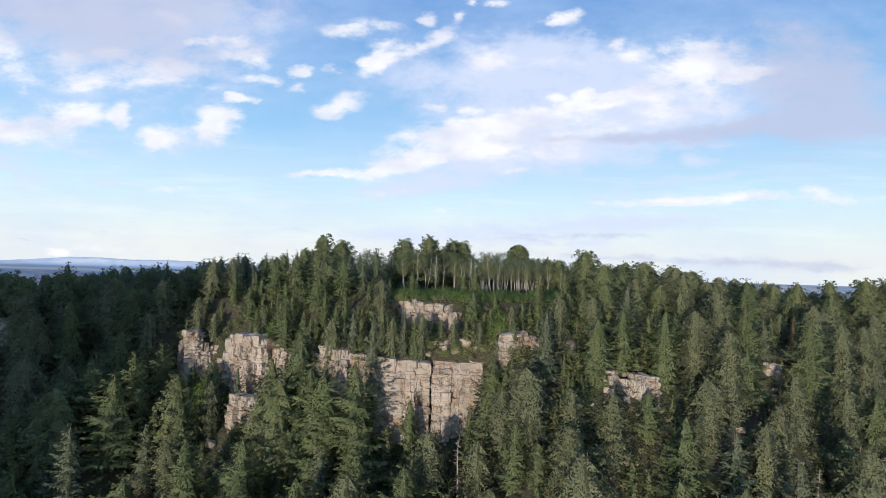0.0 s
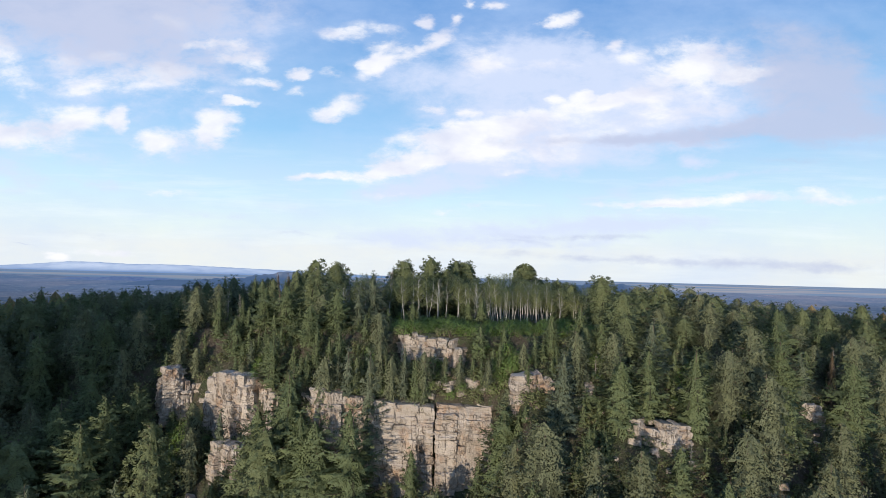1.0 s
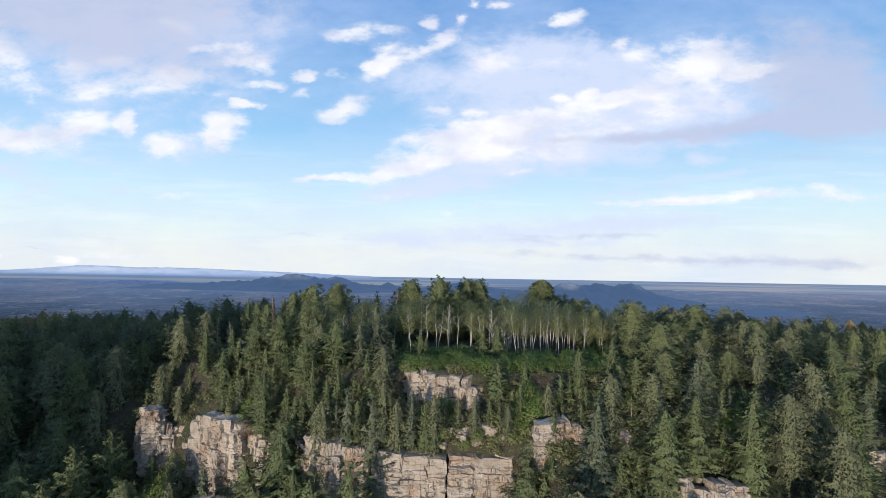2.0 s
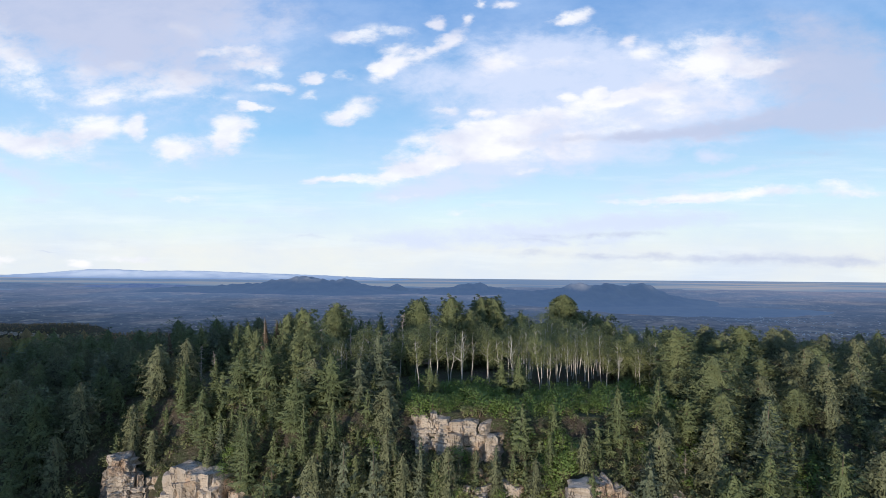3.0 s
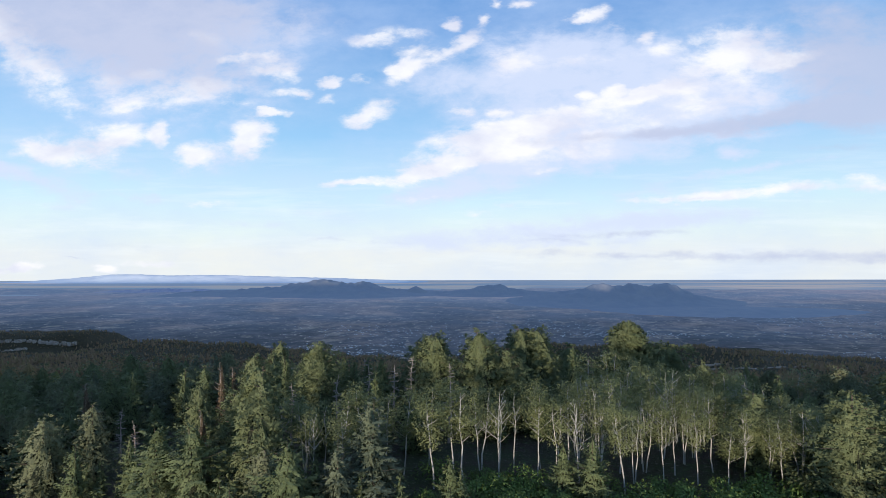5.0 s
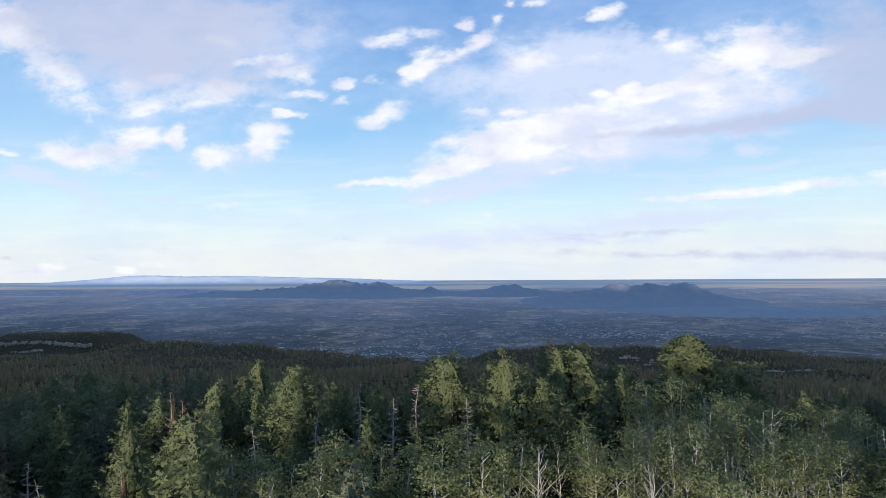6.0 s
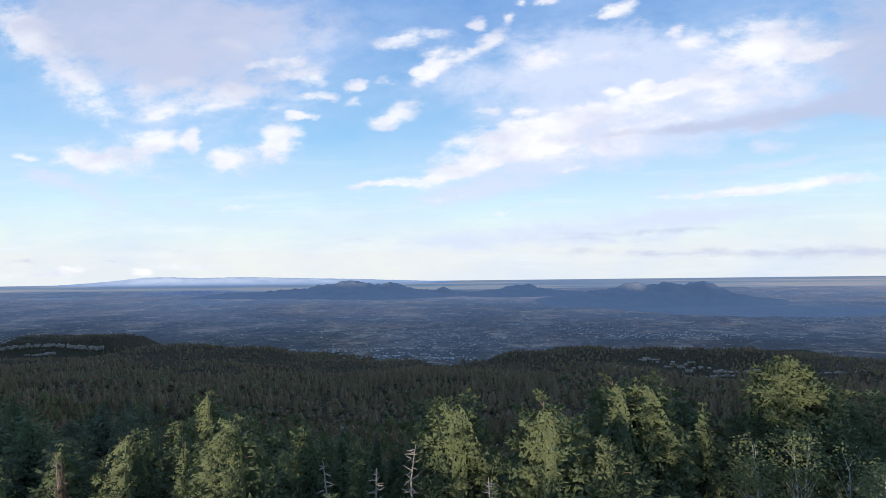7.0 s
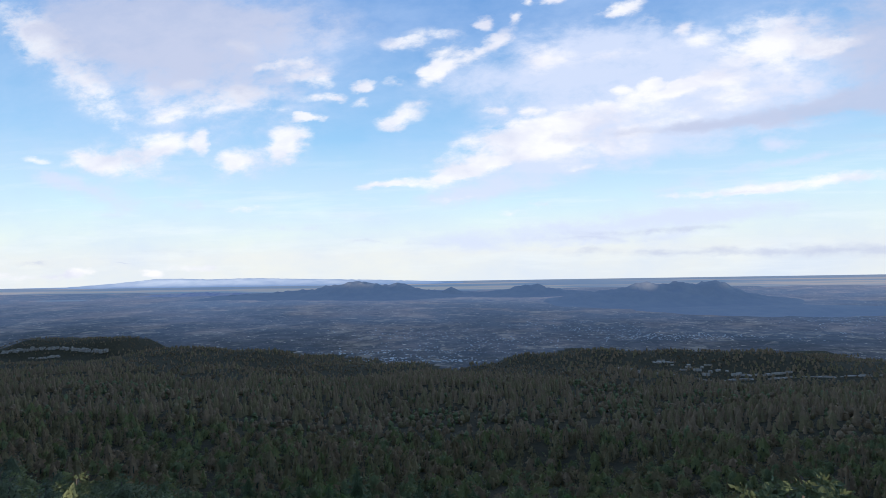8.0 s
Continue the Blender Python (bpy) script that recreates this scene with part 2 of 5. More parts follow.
def density(total, lo, hi, rag):
    edge = wmath("MINIMUM", wmath("MULTIPLY", total, 2.5), 1.0)
    g = WN.new("ShaderNodeMapRange")
    g.interpolation_type = "SMOOTHSTEP"
    g.inputs[1].default_value, g.inputs[2].default_value = lo, hi
    WL.new(wmath("ADD", total, wmath("MULTIPLY", wmath("MULTIPLY", dn, rag), edge)), g.inputs[0])
    return g.outputs[0]


d_puff = density(amounts["puff"], 0.05, 1.2, 2.6)
d_thin = density(amounts["thin"], 0.0, 1.2, 2.1)
d_grey = density(amounts["grey"], 0.0, 1.25, 1.9)
veil = WN.new("ShaderNodeMapRange")
veil.inputs[1].default_value, veil.inputs[2].default_value, veil.inputs[4].default_value = 0.38, 0.68, 0.42
WL.new(n2, veil.inputs[0])
c0 = wmix(veil.outputs[0], base_sky, (0.49, 0.62, 0.86))
streak_map = WN.new("ShaderNodeMapping")
streak_map.inputs["Scale"].default_value = (1.6, 15.0, 1.0)
WL.new(flat, streak_map.inputs[0])
streaks = WN.new("ShaderNodeMapRange")
streaks.inputs[1].default_value, streaks.inputs[2].default_value, streaks.inputs[4].default_value = 0.50, 0.74, 0.45
WL.new(wnoise(streak_map.outputs[0], 2.2, 6, 0.6)["Fac"], streaks.inputs[0])
low = WN.new("ShaderNodeMapRange")
low.interpolation_type = "SMOOTHSTEP"
low.inputs[1].default_value, low.inputs[2].default_value, low.inputs[3].default_value, low.inputs[4].default_value = 0.06, 0.22, 1.0, 0.0
WL.new(sep.outputs[2], low.inputs[0])
c0 = wmix(wmath("MULTIPLY", streaks.outputs[0], low.outputs[0]), c0, (0.80, 0.86, 0.88))
c1 = wmix(wmath("MULTIPLY", d_thin, 0.88), c0, (0.60, 0.67, 0.85))
tone = WN.new("ShaderNodeMapRange")
tone.inputs[1].default_value, tone.inputs[2].default_value = 0.34, 0.60
WL.new(n3, tone.inputs[0])
c2 = wmix(wmath("MULTIPLY", d_puff, 0.9), c1, wmix(tone.outputs[0], (0.66, 0.68, 0.80), (0.86, 0.86, 0.89)))
c3 = wmix(wmath("MULTIPLY", d_grey, 0.8), c2, (0.46, 0.51, 0.68))
bg = WN.new("ShaderNodeBackground")
bg.inputs[1].default_value = 1.0
WL.new(c3, bg.inputs[0])
wout = WN.new("ShaderNodeOutputWorld")
WL.new(bg.outputs[0], wout.inputs[0])
scene.view_settings.exposure = 0.25


# ---- materials ----
class Nodes:
    def __init__(self, name):
        self.m = bpy.data.materials.new(name)
        self.m.use_nodes = True
        self.n, self.l = self.m.node_tree.nodes, self.m.node_tree.links
        self.b = self.n["Principled BSDF"]
        self.b.inputs["Specular IOR Level"].default_value = 0.2

    def put(self, v, socket):
        if isinstance(v, (int, float)):
            socket.default_value = v
        elif isinstance(v, tuple):
            socket.default_value = (*v, 1) if len(v) == 3 and socket.type == "RGBA" else v
        else:
            self.l.new(v, socket)

    def where(self, scale=(1, 1, 1), turn=(0, 0, 0)):
        p = self.n.new("ShaderNodeNewGeometry").outputs["Position"]
        m = self.n.new("ShaderNodeMapping")
        m.inputs["Scale"].default_value, m.inputs["Rotation"].default_value = scale, turn
        self.l.new(p, m.inputs[0])
        return m.outputs[0]

    def noise(self, scale, detail=5, rough=0.6, vec=None, color=False):
        n = self.n.new("ShaderNodeTexNoise")
        n.inputs["Scale"].default_value, n.inputs["Detail"].default_value, n.inputs["Roughness"].default_value = scale, detail, rough
        self.l.new(vec if vec is not None else self.where(), n.inputs["Vector"])
        return n.outputs["Color" if color else "Fac"]

    def span(self, v, a, b, c=0.0, d=1.0, smooth=False):
        n = self.n.new("ShaderNodeMapRange")
        if smooth:
            n.interpolation_type = "SMOOTHSTEP"
        for i, x in enumerate((v, a, b, c, d)):
            self.put(x, n.inputs[i])
        return n.outputs[0]

    def mix(self, f, a, b, blend="MIX"):
        n = self.n.new("ShaderNodeMix")
        n.data_type, n.blend_type = "RGBA", blend
        for i, v in ((0, f), (6, a), (7, b)):
            self.put(v, n.inputs[i])
        return n.outputs[2]

    def math(self, op, a, b=0.0, clamp=False):
        n = self.n.new("ShaderNodeMath")
        n.operation, n.use_clamp = op, clamp
        self.put(a, n.inputs[0]), self.put(b, n.inputs[1])
        return n.outputs[0]

    def bump(self, h, strength, distance):
        n = self.n.new("ShaderNodeBump")
        n.inputs["Strength"].default_value, n.inputs["Distance"].default_value = strength, distance
        self.l.new(h, n.inputs["Height"])
        self.l.new(n.outputs[0], self.b.inputs["Normal"])

    def random(self):
        return self.n.new("ShaderNodeObjectInfo").outputs["Random"]

    def island(self):
        return self.n.new("ShaderNodeNewGeometry").outputs["Random Per Island"]

    def done(self, color, rough=0.8, through=0.0):
        self.put(color, self.b.inputs["Base Color"])
        self.put(rough, self.b.inputs["Roughness"])
        if through:
            t = self.n.new("ShaderNodeBsdfTranslucent")
            self.put(color, t.inputs[0])
            s = self.n.new("ShaderNodeMixShader")
            s.inputs[0].default_value = through
            self.l.new(self.b.outputs[0], s.inputs[1]), self.l.new(t.outputs[0], s.inputs[2])
            self.l.new(s.outputs[0], self.n["Material Output"].inputs[0])
        return self.m


def foliage(name, dark, light, tip, through=0.3, rough=0.65, fine=1.0, needles=0.0, open_at=0.472):
    """Sprays of leaves; with needles, each spray is combed into thin needle clusters with gaps."""
    k = Nodes(name)
    tree = k.mix(k.math("FRACT", k.math("ADD", k.random(), k.span(k.noise(0.15, 2), 0.36, 0.64))), dark, light)
    spray = k.mix(k.span(k.island(), 0.4, 1.0, 0.0, 0.35 * fine), tree, tip)
    spray = k.mix(k.span(k.noise(7.0 / fine, 3, 0.7), 0.38, 0.66), k.mix(0.35 * fine, spray, (0.025, 0.028, 0.016)), k.mix(0.5 * fine, spray, tip))
    fine = k.mix(0.45, spray, k.mix(k.noise(1.4, 4), (0.3, 0.3, 0.3), (1.65, 1.65, 1.65)), "MULTIPLY")
    k.done(fine, rough, through)
    if needles:
        gap = k.n.new("ShaderNodeBsdfTransparent")
        comb = k.n.new("ShaderNodeMixShader")
        k.l.new(k.span(k.noise(needles, 2, 0.6), open_at, open_at + 0.033), comb.inputs[0])
        k.l.new(gap.outputs[0], comb.inputs[1])
        k.l.new(k.n["Material Output"].inputs[0].links[0].from_socket, comb.inputs[2])
        k.l.new(comb.outputs[0], k.n["Material Output"].inputs[0])
    return k.m


M_FIR = foliage("fir_needles", (0.115, 0.150, 0.074), (0.163, 0.202, 0.092), (0.237, 0.277, 0.125), fine=0.8, needles=3.8)
M_BLUE = foliage("spruce_needles", (0.119, 0.152, 0.095), (0.167, 0.198, 0.126), (0.246, 0.269, 0.170), fine=0.8, needles=3.8)
M_PINE = foliage("pine_needles", (0.150, 0.166, 0.095), (0.199, 0.219, 0.114), (0.276, 0.290, 0.162), fine=0.8, needles=3.8)
M_CREST = foliage("crest_pine_needles", (0.143, 0.169, 0.083), (0.189, 0.222, 0.102), (0.263, 0.294, 0.144), fine=0.5, needles=5.2, open_at=0.435)
M_ASPEN = foliage("aspen_leaves", (0.219, 0.241, 0.101), (0.284, 0.308, 0.130), (0.363, 0.389, 0.179), 0.45, 0.55)
M_OAK = foliage("oak_leaves", (0.112, 0.185, 0.050), (0.172, 0.265, 0.065), (0.263, 0.353, 0.093), 0.25, 0.5)
M_JUNIPER = foliage("juniper_needles", (0.284, 0.181, 0.103), (0.381, 0.252, 0.136), (0.483, 0.326, 0.180))
M_RUST = foliage("dying_needles", (0.148, 0.105, 0.062), (0.197, 0.136, 0.086), (0.246, 0.185, 0.123), needles=10.0)


M_OLIVE = foliage("distant_olive_woods", (0.240, 0.176, 0.082), (0.324, 0.243, 0.111), (0.427, 0.319, 0.150))
M_GREENWOOD = foliage("distant_green_woods", (0.204, 0.204, 0.071), (0.278, 0.272, 0.095), (0.370, 0.357, 0.130))


def bark(name, a, b, marks=None):
    k = Nodes(name)
    v = k.where((1, 1, 0.25))
    c = k.mix(k.span(k.noise(7, 5, 0.65, v), 0.3, 0.7), a, b)
    if marks:
        c = k.mix(k.span(k.noise(2.2, 3, 0.7, k.where((1, 1, 2.2))), 0.60, 0.70), c, marks)
    k.bump(k.noise(9, 5, 0.7, v), 0.6, 0.05)
    return k.done(c, 0.85)




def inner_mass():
    k = Nodes("shaded_crown_inside")
    # Dark inside of crowns: the shade between boughs put into the colour.
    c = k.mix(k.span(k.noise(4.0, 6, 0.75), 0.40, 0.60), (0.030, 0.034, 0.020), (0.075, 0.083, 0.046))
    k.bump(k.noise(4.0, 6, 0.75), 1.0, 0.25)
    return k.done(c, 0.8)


M_SHADED_TWIGS = inner_mass()
M_BARK = bark("conifer_bark", (0.085, 0.065, 0.05), (0.17, 0.13, 0.10))
M_WHITE = bark("aspen_bark", (0.35, 0.33, 0.295), (0.52, 0.50, 0.45), (0.07, 0.06, 0.05))
M_DEAD = bark("dead_wood", (0.26, 0.21, 0.18), (0.44, 0.38, 0.33))


def limestone():
    k = Nodes("limestone")
    big = k.noise(0.22, 5, 0.6)
    c = k.mix(k.span(big, 0.35, 0.68), (0.41, 0.345, 0.275), (0.60, 0.525, 0.445))
    rust = k.span(k.noise(0.35, 6, 0.65, k.where((1, 1, 0.7))), 0.51, 0.66)
    c = k.mix(k.math("MULTIPLY", rust, 0.75), c, (0.45, 0.28, 0.165))
    streak = k.span(k.noise(0.9, 5, 0.65, k.where((1, 1, 0.12))), 0.56, 0.72)
    c = k.mix(k.math("MULTIPLY", streak, 0.55), c, (0.16, 0.14, 0.12))
    strata = k.noise(1.1, 4, 0.6, k.where((0.10, 0.10, 1.3)))
    c = k.mix(k.span(strata, 0.56, 0.66, 0.0, 0.5), c, (0.27, 0.22, 0.17))
    c = k.mix(0.5, c, k.mix(k.random(), (0.78, 0.76, 0.74), (1.12, 1.08, 1.02)), "MULTIPLY")
    c = k.mix(k.span(k.noise(3.0, 6, 0.72), 0.54, 0.70, 0, 0.6), c, (0.21, 0.185, 0.155))
    upright = k.math("ABSOLUTE", k.math("SUBTRACT", k.noise(0.55, 3, 0.55, k.where((1.5, 1.5, 0.13))), 0.5))
    bedded = k.math("ABSOLUTE", k.math("SUBTRACT", k.noise(0.8, 3, 0.55, k.where((0.16, 0.16, 0.7))), 0.5))
    crack = k.math("MAXIMUM", k.span(upright, 0.0, 0.013, 1.0, 0.0), k.span(bedded, 0.0, 0.010, 0.45, 0.0))
    crack = k.math("MULTIPLY", crack, k.span(k.noise(0.7, 3), 0.36, 0.5))
    c = k.mix(k.math("MULTIPLY", crack, 0.7), c, (0.10, 0.075, 0.06))
    h = k.math("ADD", k.math("MULTIPLY", strata, 1.2), k.noise(2.6, 8, 0.7))
    h = k.math("SUBTRACT", h, k.math("MULTIPLY", crack, 1.0))
    k.bump(h, 1.0, 0.45)
    return k.done(c, 0.9)


M_ROCK = limestone()


def forest_floor():
    k = Nodes("forest_floor")
    c = k.mix(k.span(k.noise(0.16, 5), 0.4, 0.62), (0.095, 0.075, 0.055), (0.075, 0.088, 0.042))
    c = k.mix(k.span(k.noise(0.45, 6, 0.65), 0.58, 0.72, 0, 0.7), c, (0.16, 0.11, 0.075))
    c = k.mix(k.span(k.noise(1.6, 6, 0.7), 0.62, 0.72, 0, 0.5), c, (0.26, 0.21, 0.16))
    c = k.mix(k.span(k.noise(0.9, 6, 0.75), 0.52, 0.60, 0, 0.75), c, (0.085, 0.115, 0.045))
    c = k.mix(k.span(k.noise(2.6, 5, 0.75), 0.58, 0.64, 0, 0.8), c, (0.33, 0.28, 0.22))
    k.bump(k.noise(1.8, 8, 0.75), 1.0, 0.9)
    return k.done(c, 0.95)


def plain_ground():
    k = Nodes("hazed_scrub_plain")
    axes = k.n.new("ShaderNodeSeparateXYZ")
    k.l.new(k.where(), axes.inputs[0])
    # Scrub pales towards the horizon: distance haze put into the ground colour.
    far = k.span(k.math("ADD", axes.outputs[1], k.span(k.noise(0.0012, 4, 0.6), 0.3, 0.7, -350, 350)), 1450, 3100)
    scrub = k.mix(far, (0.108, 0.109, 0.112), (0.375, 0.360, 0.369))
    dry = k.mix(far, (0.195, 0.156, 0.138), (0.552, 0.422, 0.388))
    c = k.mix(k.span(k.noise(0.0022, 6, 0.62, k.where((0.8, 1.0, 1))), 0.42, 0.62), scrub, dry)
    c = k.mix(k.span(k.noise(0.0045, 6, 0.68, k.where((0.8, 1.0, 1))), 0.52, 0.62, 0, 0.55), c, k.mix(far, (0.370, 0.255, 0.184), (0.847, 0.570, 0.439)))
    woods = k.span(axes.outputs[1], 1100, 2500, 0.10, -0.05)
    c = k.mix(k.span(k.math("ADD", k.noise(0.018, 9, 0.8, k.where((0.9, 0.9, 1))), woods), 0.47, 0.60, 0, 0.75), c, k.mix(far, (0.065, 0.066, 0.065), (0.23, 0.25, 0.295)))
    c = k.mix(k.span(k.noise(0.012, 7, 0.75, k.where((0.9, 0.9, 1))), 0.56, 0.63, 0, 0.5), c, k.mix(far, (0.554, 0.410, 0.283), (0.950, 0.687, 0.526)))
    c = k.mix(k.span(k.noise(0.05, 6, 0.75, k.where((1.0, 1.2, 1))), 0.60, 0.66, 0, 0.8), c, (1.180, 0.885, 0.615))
    return k.done(c, 0.95)


def sun_banded_grassland():
    k = Nodes("sun_banded_grassland")
    axes = k.n.new("ShaderNodeSeparateXYZ")
    k.l.new(k.where(), axes.inputs[0])
    # Sunlit strips put into the grass colour, over a haze-pale base.
    sun_strip = k.span(k.math("ABSOLUTE", k.math("SUBTRACT", axes.outputs[1], 3900)), 40, 300, 0.10, -0.05)
    band = k.math("ADD", k.noise(0.0042, 5, 0.6, k.where((0.14, 1.0, 1))), sun_strip)
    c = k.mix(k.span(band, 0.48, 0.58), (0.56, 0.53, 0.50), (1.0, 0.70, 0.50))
    return k.done(c, 0.95)


def hill_cover(name, a, b, s):
    k = Nodes(name)
    c = k.mix(k.span(k.noise(s, 7, 0.65), 0.4, 0.65), a, b)
    return k.done(c, 0.95)


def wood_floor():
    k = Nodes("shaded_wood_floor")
    # Darker than the ridge floor: shade under the trees is in the colour.
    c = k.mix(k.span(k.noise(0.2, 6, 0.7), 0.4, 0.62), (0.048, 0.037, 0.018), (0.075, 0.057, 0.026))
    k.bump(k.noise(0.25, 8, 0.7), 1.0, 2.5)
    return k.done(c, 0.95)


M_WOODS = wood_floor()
M_FLOOR, M_PLAIN, M_FAR = forest_floor(), plain_ground(), sun_banded_grassland()
# Blue-grey of distance haze put into the scrub colour of the mountains.
M_HILL = hill_cover("hazed_hill_scrub", (0.281, 0.297, 0.325), (0.320, 0.325, 0.340), 0.015)
# Range paled almost to sky colour: haze put into its base colour.
M_HAZE = hill_cover("hazed_range", (0.56, 0.62, 0.69), (0.60, 0.66, 0.71), 0.004)
M_HOUSE = hill_cover("house_walls", (0.55, 0.55, 0.55), (0.82, 0.80, 0.76), 0.05)
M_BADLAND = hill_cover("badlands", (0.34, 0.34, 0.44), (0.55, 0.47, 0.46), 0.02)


# ---- mesh helpers ----
def mesh_of(name, verts, faces, mats, index=None, smooth=False):
    me = bpy.data.meshes.new(name)
    verts, faces = np.asarray(verts, np.float32), np.asarray(faces, np.int32)
    me.vertices.add(len(verts))
    me.vertices.foreach_set("co", verts.ravel())
    me.loops.add(faces.size)
    me.loops.foreach_set("vertex_index", faces.ravel())
    me.polygons.add(len(faces))
    me.polygons.foreach_set("loop_start", np.arange(0, faces.size, faces.shape[1], dtype=np.int32))
    for m in mats if isinstance(mats, (list, tuple)) else [mats]:
        me.materials.append(m)
    if index is not None:
        me.polygons.foreach_set("material_index", np.asarray(index, np.int32))
    me.polygons.foreach_set("use_smooth", np.full(len(faces), smooth))
    me.update(calc_edges=True)
    return me


def part(name, me, parent, label="", at=None):
    ob = new(name, me)
    ob.parent = parent
    if at is not None:
        ob.matrix_basis = at
    return tagged(ob, label)


def lattice(x, y, seed):
    h = np.sin(x * 127.1 + y * 311.7 + seed * 74.7) * 43758.5453
    return h - np.floor(h)


def vnoise(x, y, seed=0):
    x, y = np.asarray(x, float), np.asarray(y, float)
    i, j = np.floor(x), np.floor(y)
    f, g = x - i, y - j
    f, g = f * f * (3 - 2 * f), g * g * (3 - 2 * g)
    a, b = lattice(i, j, seed), lattice(i + 1, j, seed)
    c, d = lattice(i, j + 1, seed), lattice(i + 1, j + 1, seed)
    return (a + (b - a) * f) * (1 - g) + (c + (d - c) * f) * g


def fbm(x, y, seed=0, n=4):
    return sum((vnoise(x * 2**k, y * 2**k, seed + k) - 0.5) * 0.5**k for k in range(n))


def smooth(a, b, x):
    t = np.clip((np.asarray(x, float) - a) / (b - a), 0, 1)
    return t * t * (3 - 2 * t)


# ---- the lie of the land ----
PLAIN = -228.0


def edge_y(x):
    return np.interp(x, (-600, -300, -160, -100, -57, -46, -37, -24, 0, 10, 34, 50, 66, 100, 160, 300, 600),
                     (330, 240, 178, 150, 133, 131, 126.5, 120.5, 119.5, 118.5, 119, 122, 126, 148, 187, 250, 340))


def top_z(x):
    # Out of view, ridge height and bumps are added to shape its shadow.
    far = smooth(210, 330, np.abs(x)) * 26 * fbm(np.asarray(x, float) / 170, 0.5, 71, 3)
    return far + np.interp(x, (-2600, -900, -420, -280, -160, -100, -55, 0, 50, 100, 160, 400, 900), (10, 10, 0, -28, -27, -20, -14, -11.4, -13, -19, -24, -50, -90))


def plain_start(x, y):
    """Where the wooded hills give way to the plain: nearer in the valleys."""
    r = (np.asarray(x, float) + 7) / np.maximum(np.asarray(y, float) - 113, 50)
    return np.interp(r, (-0.42, -0.30, -0.22, -0.10, -0.02, 0.06, 0.48, 0.58, 0.72), (1450, 1330, 1150, 1080, 1130, 1450, 1450, 1200, 1060)) + 90 * fbm(x / 60, y / 60, 61, 3)


def height(x, y):
    x, y = np.asarray(x, float), np.asarray(y, float)
    s = y - edge_y(x) - 0.5 * fbm(x / 9, y / 9, 5, 2)
    d = np.maximum(-s, 0)
    slope = np.interp(d, (0, 10, 20, 30, 60, 120, 250, 500, 1500), (0, 6, 13.5, 22, 46, 88, 140, 190, 230))
    step = np.interp(d, (0, 4.0, 7.6, 8.6, 9.4, 12, 30, 60, 120, 250, 500, 1500), (0, 5.6, 8.8, 10.4, 24.5, 27, 37.5, 52, 89, 140, 190, 230))
    step = step - (1 - smooth(-40, -30, x)) * 8.5 * np.interp(d, (8.2, 9.4, 14, 45), (0, 1, 1, 0))
    w = smooth(-64, -56, x) * (1 - smooth(9, 14, x))
    ledge = smooth(-12, -9, x) * (1 - smooth(3, 6, x)) + 0.7 * smooth(11, 13, x) * (1 - smooth(19, 22, x))
    front = slope + (step - slope) * w + ledge * np.interp(d, (0, 0.7, 4.5, 7.6), (0, 4.6, 1.0, 0))
    b = np.maximum(s - 48, 0)
    drops = ((0, 12, 40, 80, 150, 340, 650, 820, 1000, 1250, 1450), (0, 6, 24, 42, 56, 92, 138, 158, 184, 212, 216.6))
    near = top_z(x) - front - np.interp(b, *drops)
    even = -11.4 - np.interp(np.maximum(y - 167.5, 0), *drops)
    t = smooth(30, 220, b)
    z = near * (1 - t) + even * t
    away = smooth(20, 250, b) + smooth(30, 200, d)
    z = z + 0.9 * fbm(x / 14, y / 14, 1) + away * 14 * fbm(x / 130, y / 130, 9, 3)
    # hills between the ridge and the plain
    z = z + 44 * np.exp(-(((x + 1035) / 165) ** 8) - ((y - 1325) / 110) ** 6)
    z = z + 30 * np.exp(-(((x + 660) / 135) ** 2) - ((y - 1150) / 110) ** 2) + 20 * np.exp(-(((x + 470) / 70) ** 2) - ((y - 1130) / 80) ** 2)
    z = z + np.interp(x, (-300, -150, -60, -27, 120, 310, 590, 800), (0, 0, 6, 18, 34, 29, 6, 0)) * np.exp(-(((y - 1135 + 0.12 * x) / 95) ** 2))
    # added unseen spur the evening sun comes over, shading left forest and mountain
    z = z + 206.5 * np.exp(-(((x + 270) / 165) ** 8) - ((y + 40) / 80) ** 2)
    flat = smooth(1380, 1650, y)
    z = np.maximum(z, PLAIN)
    z = z * (1 - flat) + PLAIN * flat
    return z + 3.0 * fbm(x / 220, y / 220, 31, 3) * smooth(1500, 1900, y) * (1 - smooth(4000, 4700, y))


def ticks(lo, hi, step, far_lo, far_hi, grow=1.07):
    mid = list(np.arange(lo, hi + step / 2, step))
    s, v, right = step, hi, []
    while v < far_hi:
        s *= grow
        v += s
        right.append(min(v, far_hi))
    s, v, left = step, lo, []
    while v > far_lo:
        s *= grow
        v -= s
        left.append(max(v, far_lo))
    return np.array(left[::-1] + mid + right)


def sheet(name, xs, ys, fn, mats, pick=None, smooth_shade=True):
    X, Y = np.meshgrid(xs, ys)
    Z = fn(X, Y)
    nx, ny = len(xs), len(ys)
    i = (np.arange(ny - 1)[:, None] * nx + np.arange(nx - 1)).ravel()
    faces = np.stack([i, i + 1, i + nx + 1, i + nx], 1)
    verts = np.stack([X.ravel(), Y.ravel(), Z.ravel()], 1)
    index = pick(verts[faces].mean(1)) if pick else None
    return new(name, mesh_of(name, verts, faces, mats, index, smooth_shade))


xs = ticks(-110, 110, 1.8, -4900, 4900, 1.06)
